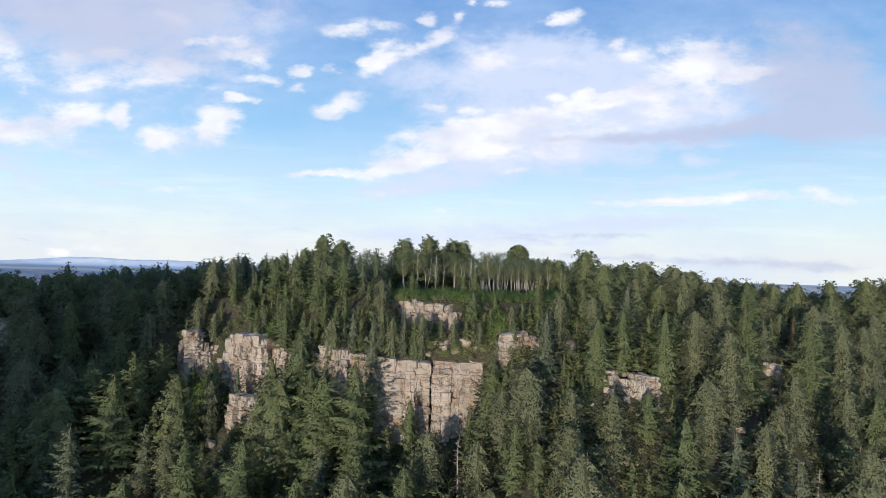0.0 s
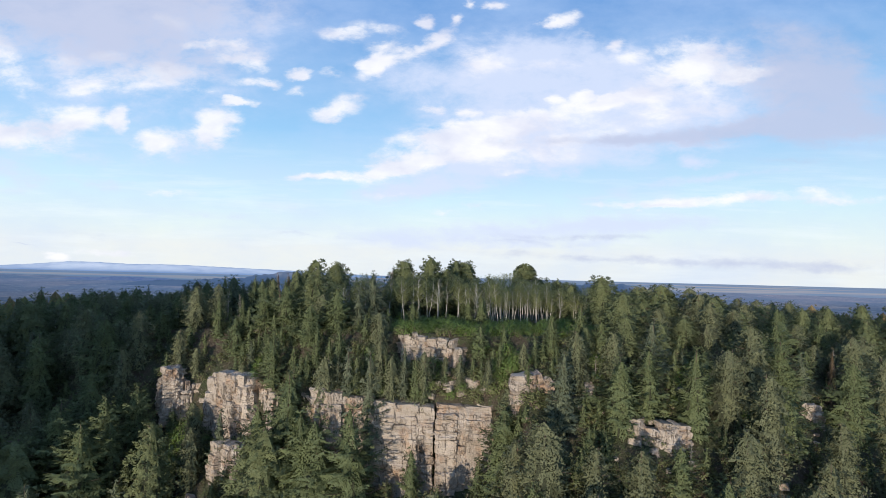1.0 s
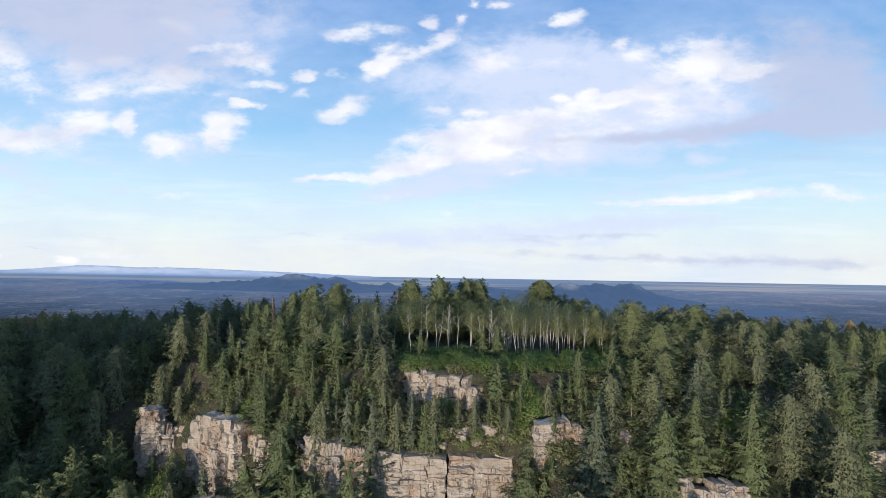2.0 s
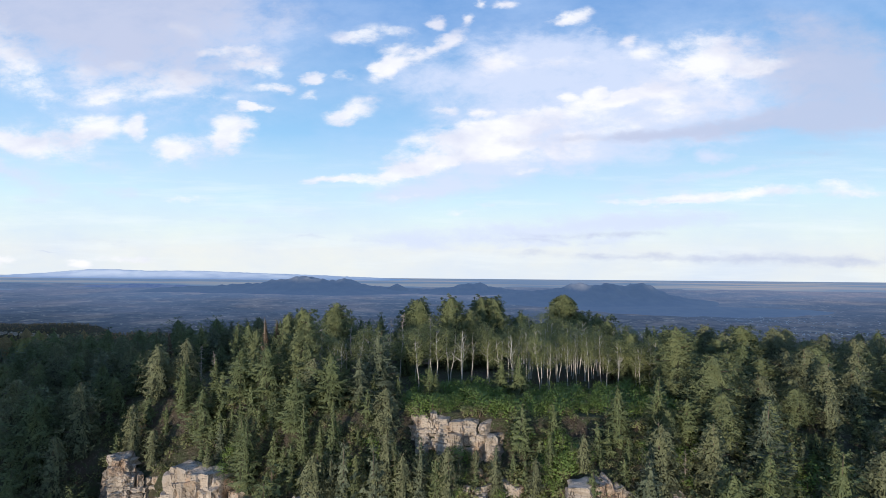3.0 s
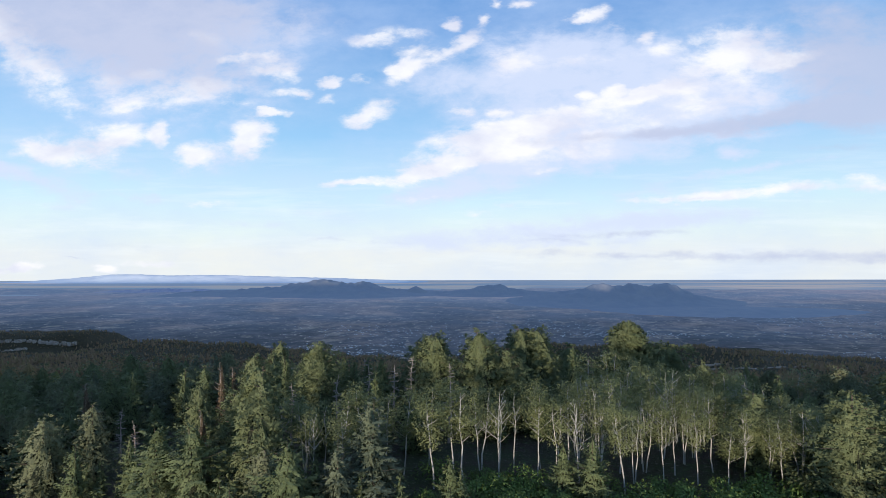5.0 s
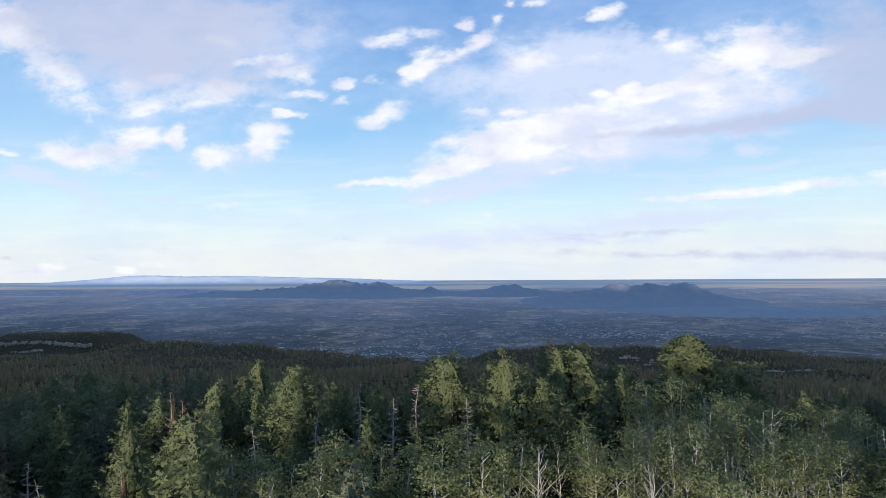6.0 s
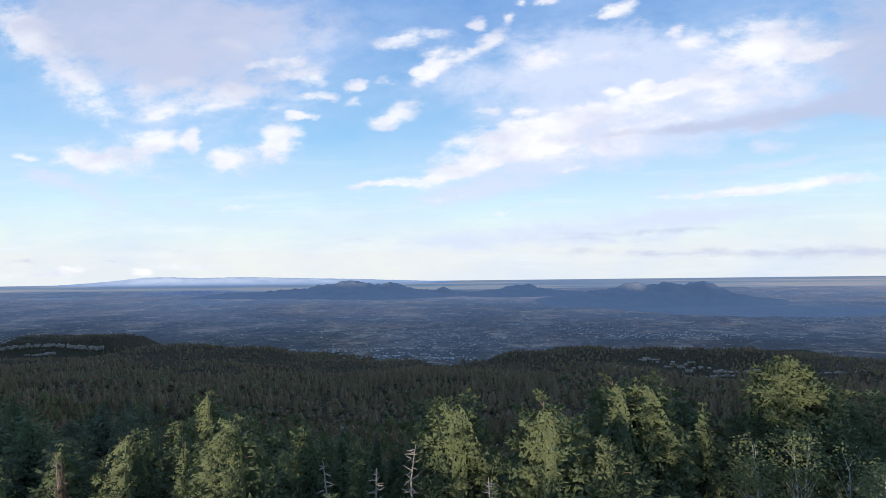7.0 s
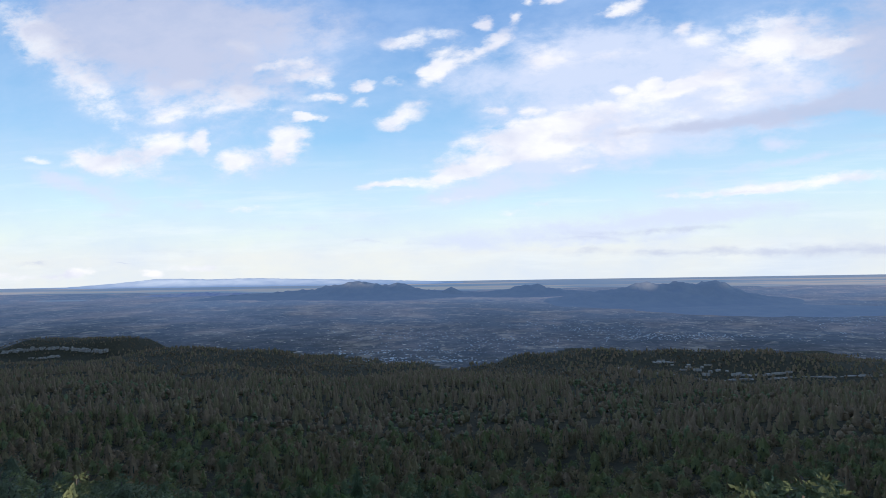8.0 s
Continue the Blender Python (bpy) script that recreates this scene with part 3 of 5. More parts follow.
ys = np.concatenate([ticks(70, 190, 1.0, -1500, 1000, 1.07), np.arange(1030, 2000, 30), np.arange(2000, 4801, 70)])


def ground_kind(c):
    # Last term brings a patch of the sun-banded ground nearer, at far left.
    far = c[:, 1] + 260 * fbm(c[:, 0] / 900, c[:, 1] / 900, 77, 3) + 620 * np.exp(-(((c[:, 0] + 2750) / 420) ** 2) - ((c[:, 1] - 3150) / 130) ** 2)
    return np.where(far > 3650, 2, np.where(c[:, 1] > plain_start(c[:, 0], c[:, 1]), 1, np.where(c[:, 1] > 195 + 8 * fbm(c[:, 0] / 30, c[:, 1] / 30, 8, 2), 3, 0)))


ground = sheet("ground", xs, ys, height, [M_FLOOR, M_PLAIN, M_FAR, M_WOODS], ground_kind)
tagged(ground, "forested rocky ridge falling away to a wide scrub plain", "ground", kind="structure")


# ---- hills and ranges on the plain ----
def hill(name, label, cy, depth, ridge, mat, rough=0.22, seed=0, cells=(190, 40), jag=2.2):
    """A hill along a ridge line of (x, height over the plain), with gullied flanks."""
    rx, rh = zip(*ridge)

    def fn(X, Y):
        crest = np.exp(-(((Y - cy) / (0.16 * depth)) ** 2))
        top = np.maximum(np.interp(X, rx, rh) + jag * crest * fbm(X / 24, X * 0 + seed, seed, 4), 0)
        r = fbm(X / 55 + seed, Y / 55, seed, 5)
        ridged = 1 - 2 * np.abs(fbm(X / 90 + 7, Y / 160, seed + 3, 4))
        flank = (1 + rough * 1.6 * r) * (0.82 + 0.18 * ridged)
        return PLAIN - 2 + top * np.exp(-(((Y - cy) / depth) ** 2) * 2.2) * (crest + (1 - crest) * flank)
    ob = sheet(name, np.linspace(rx[0], rx[-1], cells[0]), np.linspace(cy - depth * 1.6, cy + depth * 1.6, cells[1]), fn, mat, None, True)
    return tagged(ob, label, "hill", kind="structure")


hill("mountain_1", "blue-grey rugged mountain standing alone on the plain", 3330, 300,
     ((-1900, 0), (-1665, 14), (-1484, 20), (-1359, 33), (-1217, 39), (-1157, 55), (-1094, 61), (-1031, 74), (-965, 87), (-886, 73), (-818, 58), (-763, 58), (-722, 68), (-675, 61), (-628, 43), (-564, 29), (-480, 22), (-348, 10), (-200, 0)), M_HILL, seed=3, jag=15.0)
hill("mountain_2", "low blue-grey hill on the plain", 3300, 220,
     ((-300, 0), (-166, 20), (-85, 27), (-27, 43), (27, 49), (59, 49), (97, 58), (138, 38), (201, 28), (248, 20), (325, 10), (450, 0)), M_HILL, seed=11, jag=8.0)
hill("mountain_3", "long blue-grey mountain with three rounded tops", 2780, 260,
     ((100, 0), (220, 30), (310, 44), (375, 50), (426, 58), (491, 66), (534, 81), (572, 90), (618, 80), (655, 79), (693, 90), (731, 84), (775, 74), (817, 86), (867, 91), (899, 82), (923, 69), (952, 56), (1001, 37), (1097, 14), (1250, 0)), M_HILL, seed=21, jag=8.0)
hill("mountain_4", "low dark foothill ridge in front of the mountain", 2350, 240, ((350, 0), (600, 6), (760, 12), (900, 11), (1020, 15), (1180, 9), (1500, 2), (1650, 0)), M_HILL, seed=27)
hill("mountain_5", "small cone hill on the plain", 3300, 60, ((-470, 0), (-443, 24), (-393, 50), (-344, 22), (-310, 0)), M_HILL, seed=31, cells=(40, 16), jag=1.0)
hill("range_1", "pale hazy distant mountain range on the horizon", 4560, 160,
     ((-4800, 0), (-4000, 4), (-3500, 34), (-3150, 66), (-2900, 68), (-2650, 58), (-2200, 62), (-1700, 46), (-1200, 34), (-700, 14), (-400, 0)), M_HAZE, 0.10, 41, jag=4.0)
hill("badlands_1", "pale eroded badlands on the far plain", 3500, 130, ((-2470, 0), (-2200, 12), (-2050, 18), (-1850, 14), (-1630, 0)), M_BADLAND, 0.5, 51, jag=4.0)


# ---- tree shapes ----
def kite(out, p, d, n, length, width, droop=0.0):
    """One spray of needles or a leaf: a folded kite from p along d."""
    side = d.cross(n)
    if side.length < 1e-4:
        side = Vector((1, 0, 0))
    side.normalize()
    mid = p + d * (length * 0.45)
    out.append((p, mid + side * width * 0.5 - Vector((0, 0, droop)), p + d * length - Vector((0, 0, droop * 1.6)), mid - side * width * 0.5 - Vector((0, 0, droop))))


class Leaves(list):
    """Sprays of one crown; inner holds the twigs inside it, coloured dark as shade."""

    inner = ()
    soft = ()


def leaves():
    some = Leaves()
    some.inner = []
    some.soft = []
    return some


def bend_normals(me, normals):
    """Crowns are shaded as one soft mass: each spray's normal leans outwards."""
    me.attributes.new("custom_normal", "FLOAT_VECTOR", "POINT").data.foreach_set("vector", np.asarray(normals, np.float32).ravel())
    me.update()


def kites_mesh(name, out, mat, middle=None):
    inner = list(out.inner) if isinstance(out, Leaves) else []
    v = np.array([[tuple(c) for c in q] for q in inner + list(out)], np.float32)
    flat = np.cross(v[:, 2] - v[:, 0], v[:, 3] - v[:, 1])
    flat /= np.linalg.norm(flat, axis=1, keepdims=True) + 1e-9
    mid = v.mean(1)
    if middle is None:
        rho = np.hypot(mid[:, 0], mid[:, 1])[:, None]
        away = mid * (1, 1, 0) / np.maximum(rho, 0.7) + (0, 0, 0.42)
    else:
        away = (mid - np.array((0, 0, middle))) * (1, 1, 0.4)
    away /= np.linalg.norm(away, axis=1, keepdims=True) + 1e-9
    back = (flat * away).sum(1) < 0
    v[back] = v[back][:, ::-1]
    flat[back] *= -1
    lean = away * 0.8 + flat * 0.34
    if isinstance(out, Leaves) and len(out.soft) == len(out):
        lean[len(inner):] = np.array(out.soft, np.float32) + flat[len(inner):] * 0.12
    lean /= np.linalg.norm(lean, axis=1, keepdims=True) + 1e-9
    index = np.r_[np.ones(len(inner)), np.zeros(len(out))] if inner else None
    me = mesh_of(name, v.reshape(-1, 3), np.arange(len(v) * 4).reshape(-1, 4), [mat, M_SHADED_TWIGS] if inner else mat, index, True)
    bend_normals(me, np.repeat(lean, 4, 0))
    return me


def tube(verts, faces, pts, radii, sides=6):
    base = len(verts)
    for k, (p, r) in enumerate(zip(pts, radii)):
        a = (pts[min(k + 1, len(pts) - 1)] - pts[max(k - 1, 0)]).normalized()
        u = a.orthogonal().normalized()
        v = a.cross(u)
        for i in range(sides):
            t = 2 * math.pi * i / sides
            verts.append(tuple(p + u * (math.cos(t) * r) + v * (math.sin(t) * r)))
        if k:
            for i in range(sides):
                j = (i + 1) % sides
                b0, b1 = base + (k - 1) * sides, base + k * sides
                faces.append((b0 + i, b0 + j, b1 + j, b1 + i))


def unit(az, el):
    return Vector((math.cos(az) * math.cos(el), math.sin(az) * math.cos(el), math.sin(el)))


UP = Vector((0, 0, 1))


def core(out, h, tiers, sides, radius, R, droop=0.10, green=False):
    """The dense inside of a crown: ragged skirts round the trunk, twigs coloured dark for the shade there or, when
    green, matted needles.
    """
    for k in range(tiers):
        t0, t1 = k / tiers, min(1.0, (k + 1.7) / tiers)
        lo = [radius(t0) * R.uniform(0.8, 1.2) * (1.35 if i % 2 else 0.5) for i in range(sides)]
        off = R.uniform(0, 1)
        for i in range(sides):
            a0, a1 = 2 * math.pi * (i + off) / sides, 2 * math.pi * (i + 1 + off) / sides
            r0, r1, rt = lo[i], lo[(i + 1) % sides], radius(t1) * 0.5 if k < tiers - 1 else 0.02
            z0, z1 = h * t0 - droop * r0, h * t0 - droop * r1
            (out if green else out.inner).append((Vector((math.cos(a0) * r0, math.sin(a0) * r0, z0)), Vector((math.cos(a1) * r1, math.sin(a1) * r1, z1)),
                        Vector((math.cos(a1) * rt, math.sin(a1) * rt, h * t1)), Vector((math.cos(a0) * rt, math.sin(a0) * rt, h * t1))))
            if green:
                out.soft.append(tuple(unit((a0 + a1) / 2, 0) + UP * R.uniform(-0.1, 0.5) + Vector((R.gauss(0, 0.3), R.gauss(0, 0.3), R.gauss(0, 0.2)))))


def profile(r, dome, sharp):
    """Crown radius from the lowest boughs (0) to the tip (1): a cone, a dome or something between."""
    def at(q):
        q = min(max(q, 0.0), 1.0)
        ball = max(0.02, 1 - (max(0.0, q - 0.30) / 0.71) ** 2) ** 0.9 * (0.66 + 0.34 * min(1, q * 2.6))
        cone = (1 - q) ** sharp * min(1, 0.72 + q * 2.4)
        return r * (ball * dome + cone * (1 - dome))
    return at


def fir_shape(seed, h, r, whorls=15, around=6, dome=0.1, sharp=0.78, size=1.0, start=0.05, full=1.0, twigs=0.2, inside=0.34, fine=1.0):
    """Whorls of flat boughs that sag and lift at the tip; each one a frond of side twigs with needles."""
    R = random.Random(seed)
    out, tv, tf = leaves(), [], []
    lean = Vector((R.uniform(-0.03, 0.03), R.uniform(-0.03, 0.03), 1))
    tube(tv, tf, [lean * (h * t) for t in (-0.06, 0.3, 0.65, 0.98)], [h * 0.016, h * 0.012, h * 0.007, h * 0.002], 5)
    off = Vector((R.uniform(0, 60), R.uniform(0, 60), R.uniform(0, 60)))
    shape = profile(r, dome, sharp)
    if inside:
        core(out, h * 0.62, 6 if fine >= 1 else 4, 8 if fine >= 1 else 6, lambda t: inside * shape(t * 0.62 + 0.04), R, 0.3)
        core(out, h * 0.95, 12 if fine >= 1 else 8, 11 if fine >= 1 else 8, lambda t: 0.57 * shape(t * 0.95 + 0.02), R, 0.35, True)
    for k in range(whorls):
        u = k / (whorls - 1)
        t0 = start + (0.965 - start) * (1 - (1 - u) ** 0.86)
        count = max(3, round(around * (1 - 0.35 * u)))
        turn = k * 2.4 + R.uniform(0, 1)
        for i in range(count):
            if R.random() > full:
                continue
            az = turn + 6.2832 * (i + R.uniform(-0.3, 0.3)) / count
            t = min(0.975, t0 + R.uniform(-0.4, 0.4) / whorls)
            lump = 1 + 0.55 * noise.noise(Vector((math.cos(az) * 1.4, math.sin(az) * 1.4, t * 4.5)) + off)
            L = max(shape((t - start) / (1 - start)) * lump * R.uniform(0.72, 1.18), 0.22)
            flat_out, side = unit(az, 0), Vector((-math.sin(az), math.cos(az), 0))
            climb = -0.16 + 0.55 * t + 0.45 * t * t + R.uniform(-0.14, 0.14)
            o = lean * (h * t)
            along = lambda q: o + flat_out * (L * q) + UP * (L * (climb * q - 0.20 * q * (1 - q) + 0.14 * q * q * q))
            if full <= 0.9 or (fine >= 1 and L > 1.4 and R.random() < 0.25):
                tube(tv, tf, [o, along(0.5), along(0.92)], [0.045, 0.03, 0.012], 3)
            n = max(2, int(L / (twigs * size)))
            tilt = Vector((R.gauss(0, 0.3), R.gauss(0, 0.3), R.gauss(0, 0.35)))
            for j in range(n):
                q = 0.22 + 0.78 * (j + R.uniform(0.1, 0.9)) / n
                p0 = along(q)
                reach = (0.50 * L * (1.08 - q) + 0.20 * size) * R.uniform(0.7, 1.2)
                for sg in (-1, 1):
                    way = (flat_out * R.uniform(0.55, 1.0) + side * (sg * R.uniform(0.5, 1.0)) + UP * R.uniform(-0.35, 0.36)).normalized()
                    pieces = 1 if reach < 0.62 * size else 2
                    for m in range(pieces):
                        p = p0 + way * (reach * m / pieces) - UP * (0.05 * m)
                        face = UP * R.gauss(0.8, 0.4) + side * R.gauss(0, 0.55) + flat_out * R.gauss(0.3, 0.55)
                        out.soft.append(tuple(UP * R.uniform(0.1, 0.5) + flat_out * R.uniform(0.75, 1.1) + side * (sg * R.uniform(0.0, 0.3)) + tilt * 0.7))
                        kite(out, p, way, face, reach / pieces * 1.3 + 0.10, size * R.uniform(0.22, 0.34), 0.03 * size)
            out.soft.append(tuple(UP * 0.4 + flat_out * 0.7))
            kite(out, along(0.86), (flat_out + UP * (climb + 0.25)).normalized(), UP + side * R.gauss(0, 0.4), 0.2 * L + 0.18 * size, size * 0.17, 0.0)
    for _ in range(8):
        out.soft.append((R.gauss(0, 0.4), R.gauss(0, 0.4), 1.0))
        kite(out, lean * (h * R.uniform(0.92, 0.975)), Vector((R.gauss(0, .35), R.gauss(0, .35), 1)).normalized(), Vector((R.gauss(0, 1), R.gauss(0, 1), 0.1)), size * R.uniform(.3, .5), .12 * size)
    return (tv, tf), out


def pine_shape(seed, h, r, boughs=52, tufts=4, per=15, dome=0.6, sharp=0.7, size=1.0, start=0.12, inside=0.4, ball=1.0):
    """Upswept boughs that carry round tufts of needles, with gaps of shade between them."""
    R = random.Random(seed)
    out, tv, tf = leaves(), [], []
    lean = Vector((R.uniform(-0.05, 0.05), R.uniform(-0.05, 0.05), 1))
    tube(tv, tf, [lean * (h * t) for t in (-0.06, 0.3, 0.65, 0.95)], [h * 0.02, h * 0.015, h * 0.009, h * 0.003], 5)
    off = Vector((R.uniform(0, 60), R.uniform(0, 60), R.uniform(0, 60)))
    shape = profile(r, dome, sharp)
    if inside:
        core(out, h * 0.66, 6 if size <= 1 else 4, 8 if size <= 1 else 6, lambda t: inside * shape(t * 0.66 + 0.03), R, 0.1)
        core(out, h * 0.95, 9 if size <= 1 else 5, 11 if size <= 1 else 7, lambda t: 0.6 * shape(t * 0.95 - start + 0.02), R, 0.15, True)
    for k in range(boughs):
        u = (k + R.uniform(0.2, 0.8)) / boughs
        t = start + (0.95 - start) * (1 - (1 - u) ** (0.7 + 0.3 * dome))
        az = k * 2.39996 + R.uniform(-0.35, 0.35)
        lump = 1 + 0.5 * noise.noise(Vector((math.cos(az) * 1.3, math.sin(az) * 1.3, t * 4.2)) + off)
        L = max(shape((t - start) / (1 - start)) * lump * R.uniform(0.8, 1.1), 0.3)
        flat_out, side = unit(az, 0), Vector((-math.sin(az), math.cos(az), 0))
        climb = 0.05 + 0.45 * t * t + R.uniform(-0.15, 0.2)
        o = lean * (h * t) - UP * (0.25 * L)
        if size <= 1.0 and R.random() < 0.3:
            tube(tv, tf, [o, o + (flat_out + UP * climb) * (L * 0.5), o + (flat_out + UP * climb) * (L * 0.9)], [0.06, 0.04, 0.015], 3)
        tilt = Vector((R.gauss(0, 0.25), R.gauss(0, 0.25), R.gauss(0, 0.25)))
        many = max(2, round(tufts * (0.55 + 0.5 * L / r)))
        for j in range(many):
            q = 1.0 if j == 0 else R.uniform(0.5, 1.0)
            w = 0 if j == 0 else R.uniform(-0.42, 0.42)
            c = o + (flat_out + UP * climb) * (L * q) + side * (w * L * 1.1) + UP * (R.uniform(-0.05, 0.22) * L * q)
            rt = (0.26 + 0.11 * L) * R.uniform(0.75, 1.25) * ball
            for _ in range(per):
                g = Vector((R.gauss(0, 1), R.gauss(0, 1), R.gauss(0.35, 0.9))) + flat_out * 0.5
                g.normalize()
                out.soft.append(tuple(g * R.uniform(0.35, 0.6) + flat_out * 0.85 + UP * 0.2 + tilt * 0.7))
                kite(out, c + g * (rt * R.uniform(0.15, 0.5)), (g + side * R.gauss(0, 0.35) + UP * R.uniform(-0.1, 0.3)).normalized(), Vector((R.gauss(0, 1), R.gauss(0, 1), R.gauss(0, 1))), rt * R.uniform(0.75, 1.15), size * R.uniform(0.16, 0.26))
    return (tv, tf), out


def aspen_shape(seed, h, r, clumps=66, per=22, stems=1, leafy=1.0):
    R = random.Random(seed)
    out, tv, tf = leaves(), [], []
    for s in range(stems):
        lean = Vector((R.uniform(-0.10, 0.10) + (s - (stems - 1) / 2) * 0.16, R.uniform(-0.08, 0.08), 1))
        base = Vector(((s - (stems - 1) / 2) * 0.35, R.uniform(-0.2, 0.2), 0))
        pts = [base + lean * (h * t) + Vector((R.uniform(-0.18, 0.18), R.uniform(-0.18, 0.18), 0)) * (t > 0.05) for t in (-0.05, 0.2, 0.4, 0.6, 0.8, 0.95)]
        tube(tv, tf, pts, [0.105, 0.088, 0.074, 0.056, 0.035, 0.014], 5)
        for k in range(10):
            t = R.uniform(0.38, 0.9)
            o = base + lean * (h * t)
            d = unit(R.uniform(0, 6.3), R.uniform(0.5, 1.0))
            L = R.uniform(0.15, 0.30) * h * (1.15 - t)
            bend = d + Vector((R.uniform(-.3, .3), R.uniform(-.3, .3), 0.2))
            tube(tv, tf, [o, o + d * L * 0.6, o + d * L * 0.6 + bend * L * 0.6], [0.04, 0.028, 0.012], 4)
        for k in range(clumps // stems):
            t = R.uniform(0.46, 1.0)
            w = r * (math.sin(math.pi * min(1, max(0.05, (t - 0.44) / 0.62))) ** 0.6)
            a, q = R.uniform(0, 6.3), math.sqrt(R.random())
            c = base + lean * (h * t) + Vector((math.cos(a) * w * q, math.sin(a) * w * q, 0))
            for _ in range(int(per * leafy)):
                p = c + Vector((R.gauss(0, 1), R.gauss(0, 1), R.gauss(0, 0.7))) * 0.38
                kite(out, p, Vector((R.gauss(0, 1), R.gauss(0, 1), R.gauss(-0.1, 0.6))).normalized(), Vector((R.gauss(0, .7), R.gauss(0, .7), 1)), R.uniform(0.18, 0.30), R.uniform(0.13, 0.22))
    return (tv, tf), out


def snag_shape(seed, h, bare=0.9):
    R = random.Random(seed)
    tv, tf = [], []
    tube(tv, tf, [Vector((R.uniform(-.12, .12) * t * 3, R.uniform(-.12, .12) * t * 3, h * t)) for t in (-0.06, .25, .5, .75, 1.0)], [h * .02, h * .016, h * .011, h * .006, h * .002], 6)
    for k in range(46):
        t = R.uniform(0.14, 0.96)
        L = h * 0.17 * (1.1 - t) * R.uniform(0.5, 1.2) + 0.25
        d = unit(R.uniform(0, 6.3), R.uniform(-0.3, 0.25))
        o = Vector((0, 0, h * t))
        e = o + d * L + Vector((0, 0, R.uniform(-.1, .25) * L))
        tube(tv, tf, [o, o + d * L * 0.55, e], [0.055, 0.04, 0.015], 3)
        if L > 0.8:
            s = d.cross(UP)
            for sg in (-1, 1):
                tube(tv, tf, [o + d * L * .5, o + d * L * .75 + s * sg * L * .3], [0.02, 0.008], 3)
    return tv, tf


def bush_shape(seed, r, h, n=620):
    R = random.Random(seed)
    out, tv, tf = leaves(), [], []
    for k in range(6):
        d = unit(k * 1.05, R.uniform(0.7, 1.2))
        tube(tv, tf, [Vector((0, 0, -0.3)), d * h * 0.45, d * h * 0.8], [0.05, 0.035, 0.012], 4)
    lumps = [(unit(R.uniform(0, 6.3), R.uniform(0.05, 1.4)), R.uniform(0.35, 0.6)) for _ in range(16)]
    for k in range(n):
        d, s = lumps[k % 16]
        c = Vector((d.x * r * 0.62, d.y * r * 0.62, d.z * h * 0.62))
        g = Vector((R.gauss(0, 1), R.gauss(0, 1), R.gauss(0.1, 1))).normalized()
        p = c + Vector((g.x * r, g.y * r, g.z * h)) * (s * 0.75 * R.uniform(0.75, 1.05))
        p.z = max(p.z, -0.1)
        kite(out, p, (Vector((R.gauss(0, 1), R.gauss(0, 1), R.gauss(0.2, 0.7))) + g * 0.4).normalized(), g + Vector((0, 0, 0.6)), R.uniform(0.15, 0.26), R.uniform(0.11, 0.18))
    return (tv, tf), out


# ---- tree kinds ----
KINDS = {}


def add_kind(name, label, category, group, wood_mat, leaf_mat, shapes, leaf_name="crown", wood_name="trunk", middle=None, title=""):
    rows = []
    for (tv, tf), out, h in shapes:
        wood = mesh_of(name + "_" + wood_name, tv, tf, wood_mat, smooth=True)
        crown = kites_mesh(name + "_" + leaf_name, out, leaf_mat, middle) if out else None
        rows.append((wood, crown, h))
    KINDS[name] = dict(label=label, category=category, group=group, rows=rows, made={}, count=0, title=title or name, leaf=leaf_name, wood=wood_name)


add_kind("fir_tree", "dark green pointed fir tree on the rocky slope", "tree", "firs on the ridge", M_BARK, M_FIR,
         [(*fir_shape(s, 10.0, 2.8 + 0.12 * s, whorls=12, twigs=0.24, dome=0.16 + 0.12 * s, sharp=0.7), 10.0) for s in range(1, 6)])
add_kind("spruce_tree", "slender blue-green spruce tree with layered boughs", "tree", "spruces on the ridge", M_BARK, M_BLUE,
         [(*fir_shape(20 + s, 10.0, 2.4 + 0.2 * s, dome=0.1, sharp=0.8), 10.0) for s in range(3)])
add_kind("pine_tree", "bushy olive-green pine tree with rounded clumps", "tree", "pines on the ridge", M_BARK, M_PINE,
         [(*pine_shape(40 + s, 10.0, 2.9 + 0.15 * s, boughs=46, tufts=3, per=9, dome=0.25 + 0.16 * s), 10.0) for s in range(4)])
add_kind("round_pine_tree", "tall old pine with a dense rounded crown", "tree", "", M_BARK, M_CREST,
         [(*pine_shape(61, 10.0, 2.2, boughs=170, tufts=6, per=20, dome=1.0, start=0.16, inside=0.6, ball=0.72, size=0.62), 10.0)])
add_kind("tall_pine_tree", "tall olive-green pine with upswept bushy boughs", "tree", "pines along the crest", M_BARK, M_CREST,
         [(*pine_shape(45 + s, 10.0, 2.75 + 0.12 * s, boughs=120, tufts=5, per=14, dome=0.1 + 0.14 * s, sharp=0.6, size=0.7, ball=0.7, inside=0.5), 10.0) for s in range(4)])
add_kind("near_fir", "dark green fir tree with dense layered boughs", "tree", "firs on the ridge", M_BARK, M_FIR,
         [(*fir_shape(160 + s, 10.0, 2.5 + 0.15 * s, whorls=15, around=6, twigs=0.24, dome=0.06 + 0.1 * s, size=0.85), 10.0) for s in range(4)], title="fir_tree")
add_kind("near_pine", "olive-green pine tree with full rounded crown", "tree", "pines on the ridge", M_BARK, M_CREST,
         [(*pine_shape(170 + s, 10.0, 2.5 + 0.2 * s, boughs=80, tufts=4, per=12, dome=0.2 + 0.18 * s, size=0.8, ball=0.8), 10.0) for s in range(4)], title="pine_tree")
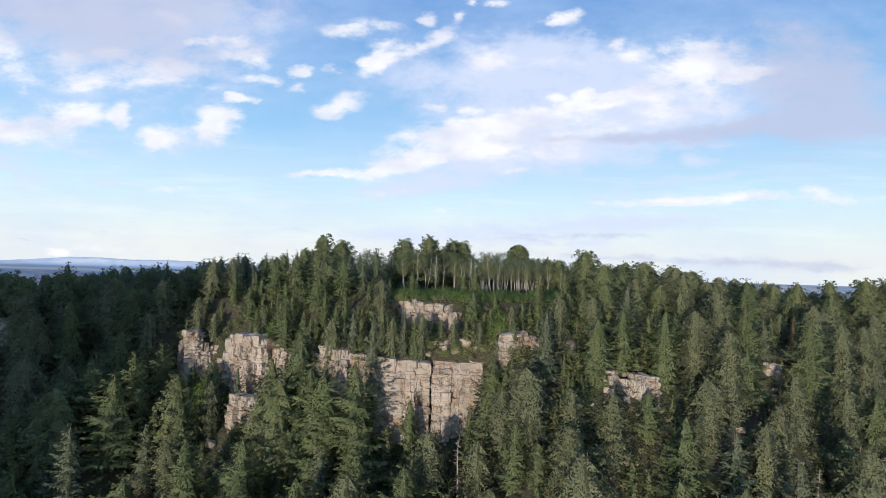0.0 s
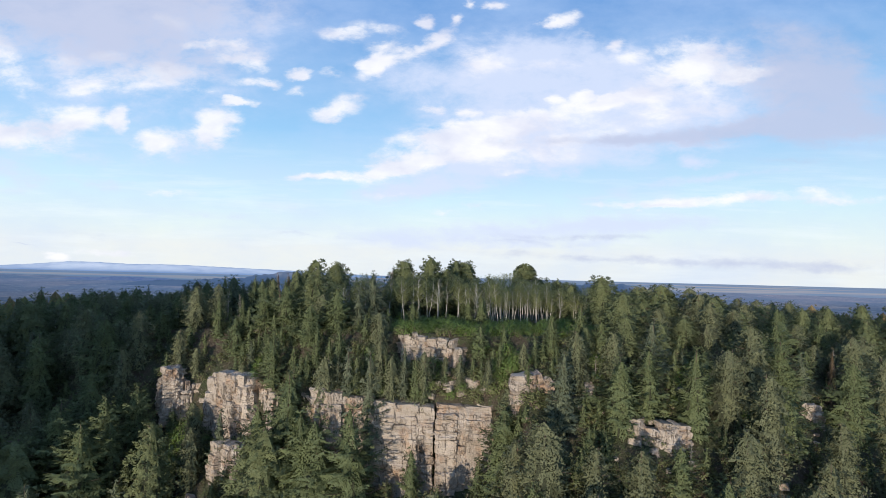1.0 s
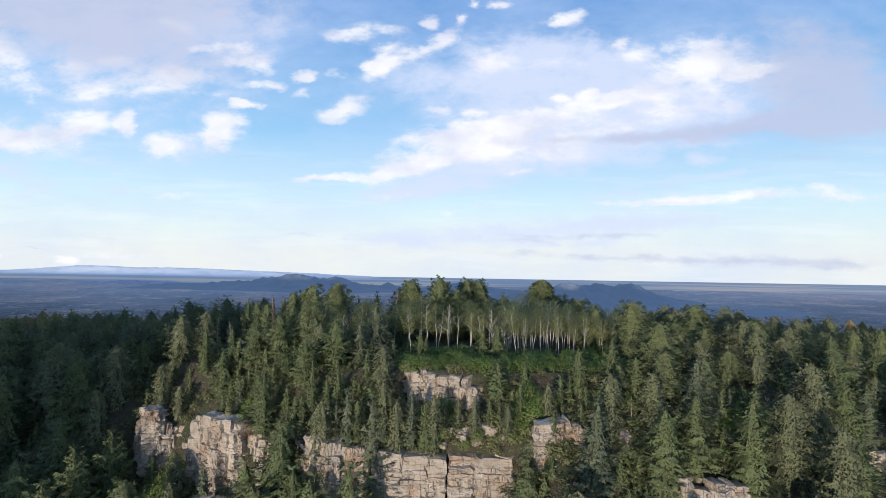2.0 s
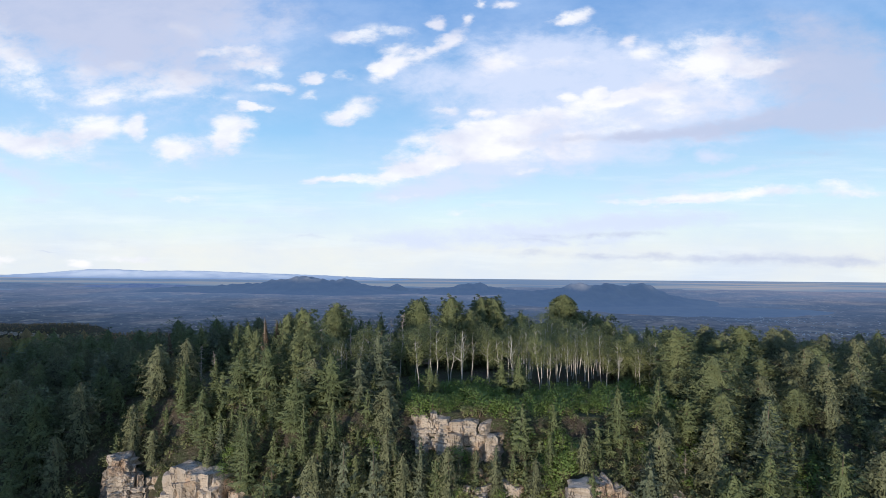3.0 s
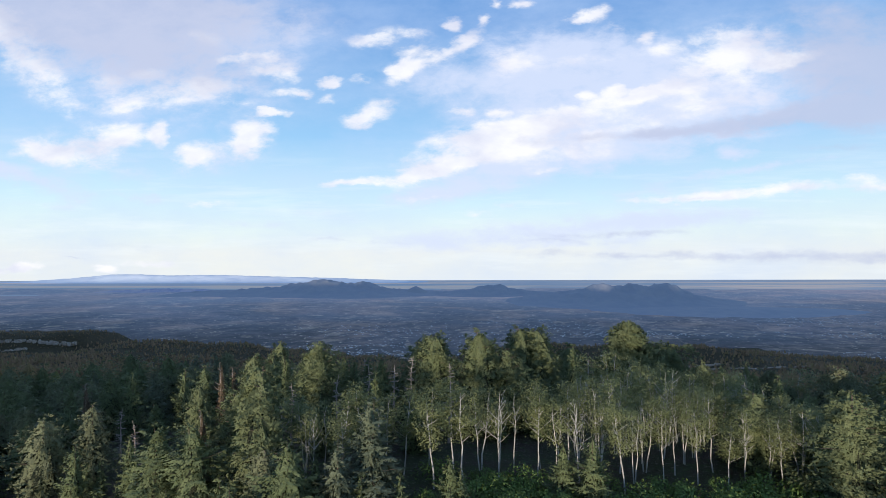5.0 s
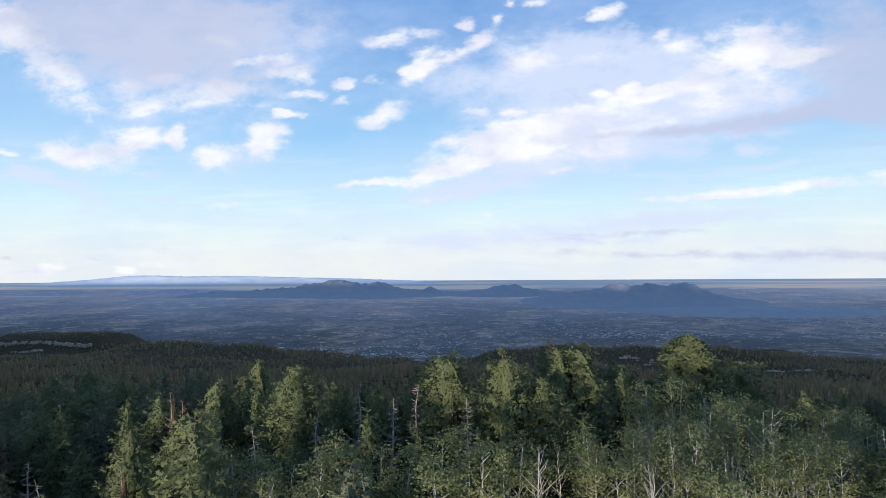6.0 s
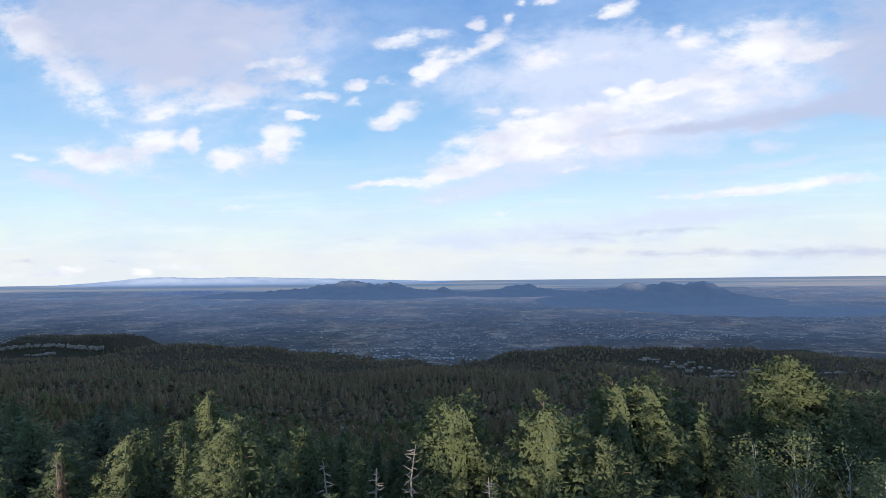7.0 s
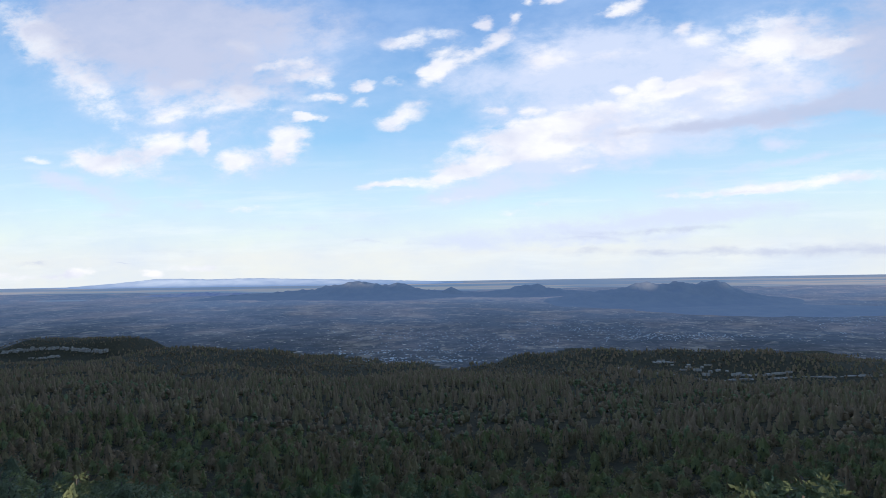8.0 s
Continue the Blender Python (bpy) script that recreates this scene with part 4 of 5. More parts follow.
add_kind("aspen_tree", "slender aspen with white trunk and sage-green leaves", "tree", "aspen grove", M_WHITE, M_ASPEN,
         [(*aspen_shape(70 + s, 10.0, 1.7 + 0.12 * s, stems=1 + (s in (1, 3))), 10.0) for s in range(5)], middle=6.0)
add_kind("bare_aspen_tree", "thin half-bare aspen with pale branching trunk", "tree", "aspen grove", M_WHITE, M_ASPEN,
         [(*aspen_shape(80 + s, 10.0, 1.3, clumps=22, per=11, stems=1 + s), 10.0) for s in range(2)], middle=6.0)
add_kind("rusty_fir_tree", "dying fir with thin rust-brown needles", "tree", "dying firs", M_DEAD, M_RUST,
         [(*fir_shape(90 + s, 10.0, 1.7, full=0.6, twigs=0.34, size=0.8), 10.0) for s in range(2)])
add_kind("dead_tree", "bare grey dead conifer with broken branches", "tree", "dead conifers", M_DEAD, M_DEAD, [(snag_shape(100 + s, 10.0), None, 10.0) for s in range(3)])
add_kind("oak_bush", "rounded bright green oak brush thicket", "bush", "oak brush on the ridge top", M_BARK, M_OAK,
         [(*bush_shape(110 + s, 2.0, 1.9, 640), 2.0) for s in range(4)], "foliage", "stem", 0.0)
add_kind("shrub", "low yellow-green shrub on the rocks", "bush", "shrubs on the slope", M_BARK, M_ASPEN,
         [(*bush_shape(120 + s, 1.0, 0.9, 120), 1.0) for s in range(3)], "foliage", "stem", 0.0)

add_kind("plain_fir", "", "tree", "", M_BARK, M_FIR, [(*fir_shape(130 + s, 10.0, 2.9, whorls=9, around=5, size=1.5, dome=0.15 + 0.15 * s, twigs=0.26, fine=0), 10.0) for s in range(3)])
add_kind("plain_pine", "", "tree", "", M_BARK, M_PINE, [(*pine_shape(140 + s, 10.0, 2.8, boughs=36, tufts=3, per=5, dome=0.4 + 0.2 * s, size=1.5, ball=1.1), 10.0) for s in range(3)])
add_kind("small_fir", "", "tree", "", M_BARK, M_FIR, [(*fir_shape(150 + s, 10.0, 3.0, whorls=6, around=5, size=2.6, fine=0), 10.0) for s in range(2)])
STUFF = {}
RT = random.Random(5)


class Plot:
    """Where trees stand, in cells of 6 m, to keep them apart."""

    def __init__(self):
        self.cells = {}

    def append(self, spot):
        self.cells.setdefault((int(spot[0] // 6), int(spot[1] // 6)), []).append(spot)

    def near(self, x, y):
        i, j = int(x // 6), int(y // 6)
        for a in (i - 1, i, i + 1):
            for b in (j - 1, j, j + 1):
                yield from self.cells.get((a, b), ())


taken = Plot()


ROCKS = ((11.8, 18.4, 106.5, -20.4), (29.6, 39.4, 99.5, -25), (64.5, 69.5, 112, -24.5), (24, 26, 108, -18), (-2.5, 8, 108.5, -35), (-7, -3, 108.5, -33), (-46, -37, 117, -29), (-57, -49, 122, -25), (-9, 4, 118, -17.5), (-41, -36, 109, -37))


def open_before(x, y, h):
    """Keep the ground below the rock faces open: lower trees there."""
    z = float(height(x, y))
    for x0, x1, yr, zr in ROCKS:
        if y < yr - 0.5:
            f = (y - 12) / (yr - 12)
            if x0 * f - 1.2 < x < x1 * f + 1.2:
                h = min(h, 5 + (zr - 5) * f - z)
    return h


def plant(kind, x, y, h, wide=1.0, variant=None, sink=0.1, single=True):
    k = KINDS[kind]
    v = variant if variant is not None else RT.randrange(len(k["rows"]))
    wood, crown, h0 = k["rows"][v]
    z = float(height(x, y)) - sink
    s = h / h0
    turn = RT.uniform(0, 360)
    m = pose(x, y, z, RT.uniform(-2, 2), RT.uniform(-2, 2), turn) @ Matrix.Diagonal((s * wide, s * wide, s, 1))
    if not single:
        STUFF.setdefault((kind, v), []).append(np.array(m))
        return
    k["count"] += 1
    if v in k["made"]:
        first = k["made"][v]
        copy_thing(first, m @ Matrix.Diagonal((*(1 / c for c in first.scale), 1)))
        return
    top = new(k["title"])
    top.matrix_basis = m
    tagged(top, k["label"], k["category"], k["group"])
    part(k["wood"], wood, top)
    if crown:
        part(k["leaf"], crown, top)
    k["made"][v] = top


def free(x, y, gap):
    return all((a - x) ** 2 + (b - y) ** 2 >= (0.5 * (g + gap)) ** 2 for a, b, g in taken.near(x, y))


# ---- cliffs ----
def block_mesh(seed, rough=0.12, worn=2.0):
    """A worn limestone block, about one unit across, centred."""
    R = random.Random(seed)
    bm = bmesh.new()
    bmesh.ops.create_cube(bm, size=1.0)
    bmesh.ops.subdivide_edges(bm, edges=bm.edges[:], cuts=3, use_grid_fill=True)
    off = Vector((R.uniform(0, 50), R.uniform(0, 50), R.uniform(0, 50)))
    for v in bm.verts:
        edge = sum(abs(c) > 0.49 for c in v.co)
        pull = {1: 0.0, 2: 0.012, 3: 0.035}[max(edge, 1)]
        v.co *= 1 - pull * worn
        v.co += noise.noise_vector(v.co * 1.7 + off) * rough + noise.noise_vector(v.co * 5.0 + off) * (rough * 0.35)
    me = bpy.data.meshes.new("stone_block")
    bm.to_mesh(me)
    bm.free()
    me.materials.append(M_ROCK)
    return me


BLOCKS = [block_mesh(s) for s in range(9)]
RUGGED = [block_mesh(20 + s, 0.2, 3.6) for s in range(9)]
RC = random.Random(11)


def cliff(label, line, top, foot, course=(0.9, 2.0), width=(1.3, 3.4), depth=3.4, gaps=(), batter=0.04, ragged=0.25, wild=1.0):
    """Courses of stone blocks along a line in plan; top and foot give the heights along it."""
    pts = [Vector((x, y)) for x, y in line]
    seg = [(b - a).length for a, b in zip(pts, pts[1:])]
    total = sum(seg)

    def along(d):
        for a, b, l in zip(pts, pts[1:], seg):
            if d <= l or b is pts[-1]:
                return a + (b - a) * (d / l), (b - a).normalized()
            d -= l

    holder = new("cliff")
    mid, _ = along(total / 2)
    holder.location = (mid.x, mid.y, (foot[0] + foot[-1]) / 2)
    tagged(holder, label, "cliff", "limestone cliffs")
    inv = Matrix.Translation(-holder.location)
    at = lambda vals, d: float(np.interp(d / total, np.linspace(0, 1, len(vals)), vals))
    columns, d = [], 0.0
    while d < total:
        w = RC.uniform(*width)
        columns.append((d, min(w, total - d + 0.5), -0.7 if RC.random() < 0.1 else RC.uniform(-0.16, 0.12)))
        d += w
    beds = [0.0]          # bedding planes that most columns share
    while beds[-1] < 30:
        beds.append(beds[-1] + RC.uniform(*course) * 1.25)
    for d, w, out in columns:
        c = d + w / 2
        if c > total or any(abs(c - g) < gw for g, gw in gaps):
            continue
        p0, t = along(c)
        n = Vector((t.y, -t.x))
        zt = at(top, c) + 0.8 * math.sin(c * 1.3) * ragged + RC.uniform(-0.9, 0.3) * (0.35 + ragged)
        low_end, level, row = at(foot, c) - 0.4, 0.0, 0
        while zt - level > low_end:
            nxt = min((q for q in beds if q > level + 0.5), default=level + 2)
            hgt = nxt - level + RC.uniform(-0.15, 0.15) if RC.random() < 0.6 else RC.uniform(*course) * RC.uniform(0.7, 1.5)
            hgt = max(hgt, 0.4)
            jut = 0.34 * math.sin(c * 0.8 + 1) + 0.24 * math.sin(c * 2.3) + RC.gauss(0, 0.10) + (RC.uniform(-0.5, 0.25) if RC.random() < 0.16 else 0) + out * 1.5 - (RC.uniform(0.1, 0.6) if row == 0 else 0)
            split = RC.random() < 0.3 and w > 1.4
            for e in ((-0.25, 0.25) if split else (0.0,)):
                p = p0 + t * (w * e) + n * (batter * level + jut + RC.gauss(0, 0.05) - depth / 2)
                m = pose(p.x, p.y, zt - level - hgt / 2, wild * RC.uniform(-1.4, 1.4), wild * RC.uniform(-1, 1), math.degrees(math.atan2(t.y, t.x)) + wild * RC.uniform(-4, 4))
                m = m @ Matrix.Diagonal((w * (0.56 if split else 1.1), depth, hgt * RC.uniform(1.0, 1.07), 1))
                part("stone_block", (RUGGED if RC.random() < 0.22 + (wild - 1) * 0.2 else BLOCKS)[RC.randrange(9)], holder, "", inv @ m)
            level += hgt
            row += 1
    return holder


cliff("pale cream limestone cliff beside a dark vertical crack", ((-24, 111.5), (-20, 108.7), (-12, 109.3), (-7, 108.4), (-2.3, 108.3)),
      (-20.6, -20.8, -21.4, -22.3, -22.6), (-35, -37, -38, -39, -39), course=(0.8, 2.6), width=(1.2, 4.2), ragged=0.15)
cliff("pale cream limestone cliff with rust-brown bands", ((-1.2, 108.6), (3, 108.6), (8.4, 109.2), (9.6, 111)),
      (-22.6, -22.5, -22.4, -22.4), (-39, -39, -38, -36), course=(0.8, 3.0), width=(1.6, 5.0), ragged=0.1)
cliff("pale limestone cliff tower with orange stains", ((-46.6, 121.5), (-46.2, 119.6), (-42, 117.0), (-36.8, 114.9), (-35.6, 117)),
      (-21.8, -20.0, -19.2, -19.9, -21.8), (-30, -33, -34, -34, -30), course=(0.8, 2.3), width=(1.1, 2.8), ragged=0.55, wild=2.0)
cliff("low broken limestone wall under shrubs", ((-58, 124.5), (-55.8, 121.2), (-53.2, 121.6), (-51, 123)), (-21.2, -20.0, -20.8, -22.6), (-27, -30, -30, -29), course=(0.6, 1.5), width=(0.8, 2.0), ragged=0.7, wild=3.0)
cliff("low mossy rock step between two cliffs", ((-51.4, 123.6), (-48.6, 122.8), (-46, 122.6)), (-23.4, -24.2, -23), (-30, -31, -30), course=(0.6, 1.2), width=(0.8, 1.8), depth=2.4, ragged=0.7)
cliff("small limestone pillar in the trees", ((-35, 117.4), (-33.4, 116.6), (-32, 117.4)), (-21.2, -20.8, -21.4), (-28, -29, -28), course=(0.8, 1.7), width=(0.9, 1.8), depth=2.6)
cliff("low pale limestone outcrop under the ridge top", ((-10, 121), (-8, 118.6), (-3, 118.4), (0.5, 117.6), (2.4, 116.2), (4, 117)),
      (-12.2, -11.2, -11.6, -11.2, -13.2, -14.4), (-14, -15, -17, -18.5, -19, -18), course=(0.6, 1.3), width=(0.9, 2.6), depth=2.6, ragged=0.5, wild=3.0)
cliff("small pale limestone outcrop beside the firs", ((3, 117), (6.5, 115.4), (8.5, 115)), (-15.5, -17, -18), (-18.6, -19.6, -20), course=(0.6, 1.1), width=(0.9, 1.8), depth=2.2)
cliff("heap of broken pale limestone on the ledge", ((-0.6, 112.4), (1.5, 111.2), (4.5, 111), (7, 112)), (-20.4, -19.2, -19, -20.2), (-22.8, -23, -23, -22.8), course=(0.5, 0.9), width=(0.6, 1.4), depth=2.0, ragged=0.8, wild=6.0)
cliff("shadowed rock rib beside the cliff", ((9.8, 111.4), (11.6, 109.8), (14, 110.2), (16, 111.5)), (-22.6, -22.4, -22.8, -22.6), (-32, -33, -33, -31), course=(0.7, 1.6), width=(1.0, 2.2), depth=2.6, ragged=0.4)
cliff("small pale limestone bluff with a leaning trunk", ((11.8, 107.6), (12.6, 106.6), (15.4, 106.2), (18.4, 107)), (-15.9, -16.2, -16.4, -16.8), (-20.8, -21.2, -21.2, -20.4), course=(1.0, 2.0), width=(1.4, 3.0), depth=3, ragged=0.15, wild=4.0)
cliff("low rust-stained limestone ledge", ((29.6, 100.8), (33, 99.6), (36.6, 99.2), (39.4, 100.4)), (-21.6, -22, -21.4, -21.4), (-24.5, -25.8, -26, -24.5), course=(0.6, 1.6), width=(0.9, 2.6), depth=2.4, ragged=0.6, wild=5.0)
cliff("small rock outcrop among the pines", ((64.8, 113), (66.6, 111.6), (69, 112)), (-21.2, -21, -21.6), (-25, -26, -25), course=(0.8, 1.7), width=(0.9, 2.2), depth=2.4, ragged=0.5, wild=5.0)
cliff("pale limestone cliff band behind the trees", ((-33, 116), (-30, 114.8), (-26, 113.4), (-23.5, 113)), (-23, -23, -22, -22), (-33, -34, -34, -33), course=(0.8, 1.6), width=(1.1, 2.2), depth=3)
cliff("pale broken rock buttress low on the slope", ((-42, 111), (-38.5, 108.6), (-35, 109.4)), (-31, -30.5, -32), (-37, -40, -40), course=(0.9, 1.8), width=(1.1, 2.4), depth=3)
cliff("pale rock ledge at the edge of the forest", ((-112, 131), (-104, 130), (-99, 131)), (-20.4, -20, -20.6), (-25, -25.5, -25), course=(0.7, 1.4), width=(1.0, 2.4), depth=2.4)


def boulder(x, y, size, label="pale limestone boulder lying on the slope"):
    z = float(height(x, y))
    ob = new("boulder", RUGGED[RC.randrange(9)])
    ob.matrix_basis = pose(x, y, z + size * 0.15, RC.uniform(-20, 20), RC.uniform(-20, 20), RC.uniform(0, 360)) @ Matrix.Diagonal((size, size * RC.uniform(0.7, 1.1), size * RC.uniform(0.5, 0.8), 1))
    tagged(ob, label, "rock", "boulders on the slope")


for x, y, s in ((25, 108.2, 2.0), (42, 110, 1.3), (8, 104, 1.6), (-5, 104, 1.2), (12, 101, 1.1), (-15, 103.5, 1.8), (-27, 106, 1.4), (-48, 113, 1.6), (-44, 108, 1.9), (24, 84, 2.2), (26.5, 82, 1.4), (30, 83, 1.8),
                (21, 86, 1.2), (55, 86, 1.7), (58, 85, 1.9), (61, 85.5, 2.2), (57, 88, 1.2), (63, 88, 1.3), (50, 96, 1.0), (53, 98, 1.4), (34, 103, 1.0), (-40, 128, 1.1), (-44, 127, 0.8), (-18, 101, 1.1), (45, 108.5, 0.9), (4, 113, 1.2), (9, 112.5, 1.0), (-6, 114, 0.9), (1, 111.5, 1.5), (3, 111, 1.2), (5.5, 111.8, 1.6), (-1, 112.5, 1.3), (7, 111, 1.1), (2.2, 113.8, 1.0), (0.5, 114.8, 1.3), (-2, 110.8, 1.0), (-12, 110.4, 1.1), (-18, 110.2, 1.3)):
    boulder(x, y, s)


# ---- trees that stand out ----
def key_tree(kind, x, y, top, wide=1.0, variant=None, gap=3.0):
    plant(kind, x, y, top - float(height(x, y)) + 0.1, wide, variant)
    taken.append((x, y, gap))


key_tree("round_pine_tree", 23.6, 178.5, 1.7, 1.3, 0, 6)
for x, y, top, wide in ((-3.9, 153.4, 2.9, 1.1), (2.2, 163.2, 2.1, 1.05), (5.2, 165.5, 1.7, 1.1), (-10.7, 157.5, 1.8, 1.0), (-28.6, 154.6, 0.8, 0.9), (-0.3, 154.6, -0.5, .9), (33.8, 131.4, -0.1, 1.1), (27.5, 181, -3, 1.1), (33.9, 189.4, -4.5, 1.1),
                        (-14.4, 168, -1.1, .9), (54.6, 153, -2.8, 1.5), (44, 140, -3.5, 1.4), (48, 133, -5.5, 1.4), (62, 142, -5, 1.4), (39, 126, -6, 1.2), (47, 122, -8, 1.3), (29, 158, -2.5, 1.0), (13.2, 182.5, -4.0, 1.35)):
    key_tree("tall_pine_tree", x, y, top + 0.7, wide * 1.25)
for x, y, top, wide in ((-50, 155, -2.9, .75), (-57, 153, -3.2, .8), (-87, 160, -7.6, 1.0), (-103, 151, -6.9, 1.2), (36.7, 151, -2.4, .9), (-35, 158, -1.5, .8), (-24, 160, -2.2, .8), (-46, 169.5, -4.6, .8), (-66, 152, -5, .9), (-75, 150, -5.6, .9), (12, 171, -1.5, .9),
                        (91, 179, -10, 1.1), (-40, 150, -3.2, .9), (-19, 156, -0.8, .8), (7.6, 131, -4.5, 1.2), (-7, 127.5, -6, 1.1), (-21, 128, -6, .9)):
    key_tree("near_fir", x, y, top, wide)
for x, y, top in ((-43.7, 155, -2.0), (-62, 150, -4.4), (-40, 150.5, -1.8), (-38, 138, -4.5), (26.6, 145.2, -6.0), (74, 118, -12)):
    key_tree("rusty_fir_tree", x, y, top, 0.9)
for x, y, top in ((-29, 144, -2.6), (-20.5, 152, -1.2), (-14.5, 155, -0.8), (-24, 149, -2.4), (30, 146, -2.2), (36, 160, -4), (-25, 171, -4.4), (-17, 153, -1.8), (-52, 143, -6.0), (-8.5, 149, -0.8), (-48, 140, -6.5), (38.0, 96.5, -23.5), (33.5, 98, -24), (27, 111, -13), (13.6, 114.5, -14.5), (72, 90, -31), (-101, 104, -26), (-108, 108, -27), (60, 88, -33), (24.5, 100, -30), (4, 98, -33)):
    key_tree("dead_tree", x, y, top, 1.0, None, 2.0)

for kind, x, y, top, wide in (("near_fir", -14.6, 101.5, -20.3, 1.35), ("near_fir", -27.5, 108, -17.0, 1.2), ("near_fir", -24.2, 105.5, -22.5, 1.25), ("near_pine", -30.5, 104, -24.5, 1.2), ("near_fir", -21.5, 103, -23.0, 1.35), ("near_fir", 5.8, 104.5, -29.5, 1.0), ("near_fir", -5, 104, -28, .8), ("near_fir", 10.6, 104, -20.3, 1.25), ("near_fir", -32, 108, -22.5, 1.0), ("near_fir", -26, 104, -27.5, 1.0),
                              ("near_pine", -50, 106, -25, 1.0), ("near_fir", -58, 108, -26, 1.0), ("spruce_tree", -40.5, 112, -25, .9), ("near_fir", -28.5, 112, -16.5, .9), ("near_fir", -34.5, 119.5, -12.5, 1.0), ("near_pine", -16, 111.8, -14.5, .9),
                              ("near_fir", -10.5, 112, -12.8, .8), ("spruce_tree", -7, 112.2, -13.5, .9), ("near_fir", 20.5, 113, -12, 1.0), ("near_fir", -20, 116, -10, .9), ("near_pine", 26, 114, -8.5, 1.1), ("near_fir", 10, 113.2, -12, .8), ("near_fir", -24.5, 117, -9.5, .8)):
    key_tree(kind, x, y, top, wide, None, 2.6)

for kind, x, y, top, wide in (("near_fir", -48.9, 130.7, -6.3, 0.9), ("near_fir", -37.9, 133.6, -5.3, 1.0), ("near_fir", -32.7, 116.8, -11.4, 1.1), ("near_fir", -21.9, 117, -12.4, 1.0), ("near_fir", -6.1, 127.7, -6.9, 1.2), ("near_fir", 4.8, 132.6, -5.9, 1.5), ("near_pine", -13.6, 124, -8.9, 1.1),
                              ("near_fir", 20.2, 117, -6.3, 1.3), ("near_fir", 25.4, 117, -4.8, 1.2), ("near_pine", 34.7, 120.6, -2.3, 1.5), ("near_pine", 33.5, 115.1, -6.4, 1.5), ("near_fir", 16.5, 119.9, -10.8, 1.0), ("tall_pine_tree", 29.1, 142.2, -2.2, 1.5), ("near_pine", 41, 130, -3.2, 1.5), ("near_pine", 40, 116, -7.5, 1.4),
                              ("near_pine", -97, 139.5, -8.8, 1.3), ("near_pine", -104, 137, -9.2, 1.4), ("near_pine", -90, 142, -9.4, 1.2), ("near_pine", -111, 140, -8.6, 1.3), ("near_pine", -82, 141, -9.0, 1.2), ("near_fir", -60.7, 103, -25.1, 1.4), ("near_pine", -70, 101, -27, 1.4), ("near_pine", 63, 151, -6.6, 1.2), ("near_pine", 71, 150, -7.6, 1.1), ("near_pine", 79, 152, -7.0, 1.2), ("near_pine", 87, 148, -6.8, 1.2), ("near_pine", 94, 150, -6.3, 1.1), ("near_pine", 103, 150, -5.5, 1.2), ("near_pine", 112, 150, -4.5, 1.2), ("near_pine", 120, 152, -4.3, 1.2), ("near_pine", 128, 154, -4.6, 1.2), ("near_pine", 75, 141, -9.5, 1.2), ("near_pine", 99, 143, -8.6, 1.3)):
    key_tree(kind, x, y, top, wide, None, 4.0)

# ---- aspen grove ----
for k in range(900):
    x, y = RT.uniform(-33, 36), RT.uniform(129, 163)
    s = y - float(edge_y(x))
    if s < 12.5 + (4 if x > -8 else 0) + 2 * math.sin(x * 0.4) or y > 141 + 22 * float(smooth(4, 14, x)) or not free(x, y, 2.5):
        continue
    taken.append((x, y, 2.5))
    kind = "bare_aspen_tree" if RT.random() < 0.28 else "aspen_tree"
    plant(kind, x, y, RT.uniform(8.5, 11.2) - (1.5 if x > 22 else 0), RT.uniform(0.85, 1.1))

# ---- oak brush along the ridge top ----
for k in range(700):
    x, y = RT.uniform(-10, 34), RT.uniform(118, 138)
    s = y - float(edge_y(x))
    if s < 1.2 or s > 17 or not free(x, y, 1.9):
        continue
    taken.append((x, y, 1.9))
    plant("oak_bush", x, y, RT.uniform(1.7, 2.9), RT.uniform(0.9, 1.2))
for x, y in ((-2.2, 117.6), (13, 113), (10, 115), (11.5, 116), (8.5, 113.4), (9.5, 111.8), (12, 112), (6.5, 116.8), (-12, 114), (-14, 117), (-17, 115), (-50, 118), (-49, 116), (-51, 116.5), (-52.5, 119), (-48.5, 119), (-53, 117), (-50.5, 114), (-47, 114), (42.5, 111), (44, 113), (46, 112), (48, 113.5), (50, 112), (52, 113.5), (45, 115.5), (49, 115.8), (43.5, 109.5), (47, 110)):
    plant("oak_bush", x, y, RT.uniform(2.0, 3.0), 1.0)

# ---- brush on the ledges ----
for x, y, h in ((-49.5, 119.2, 2.6), (-48.2, 118.4, 2.4), (-50.8, 119.8, 2.8), (-49, 117, 2.2), (-51.5, 118, 2.6), (-47.4, 119.6, 2.2), (-50, 121, 2.4), (-48.4, 121, 2.4), (-54, 123.6, 1.6), (-56, 123.8, 1.4), (-45, 121.4, 1.6), (-42, 119.4, 1.4), (-39, 117.8, 1.5), (-37.6, 118.6, 1.8), (-43.5, 121, 2.0)):
    plant("oak_bush" if h > 1.7 else "shrub", x, y, h, 1.2)
for x, top in ((-21.5, -14), (-17.5, -12.5), (-13.5, -13), (-11.8, -11.5), (-9.6, -14), (-7.4, -12.2), (-5, -14.5), (-3.8, -12.8)):
    key_tree(RT.choice(("fir_tree", "spruce_tree", "pine_tree")), x, 111.2 + RT.uniform(-0.5, 0.8), top, 0.75, None, 2.2)
for k in range(60):
    x = RT.uniform(-23, 9.5)
    plant("shrub", x, 109.4 + RT.uniform(0, 2.2) + max(0, -20 - x) * 0.6, RT.uniform(0.7, 1.5), 1.3, None, 0.05)
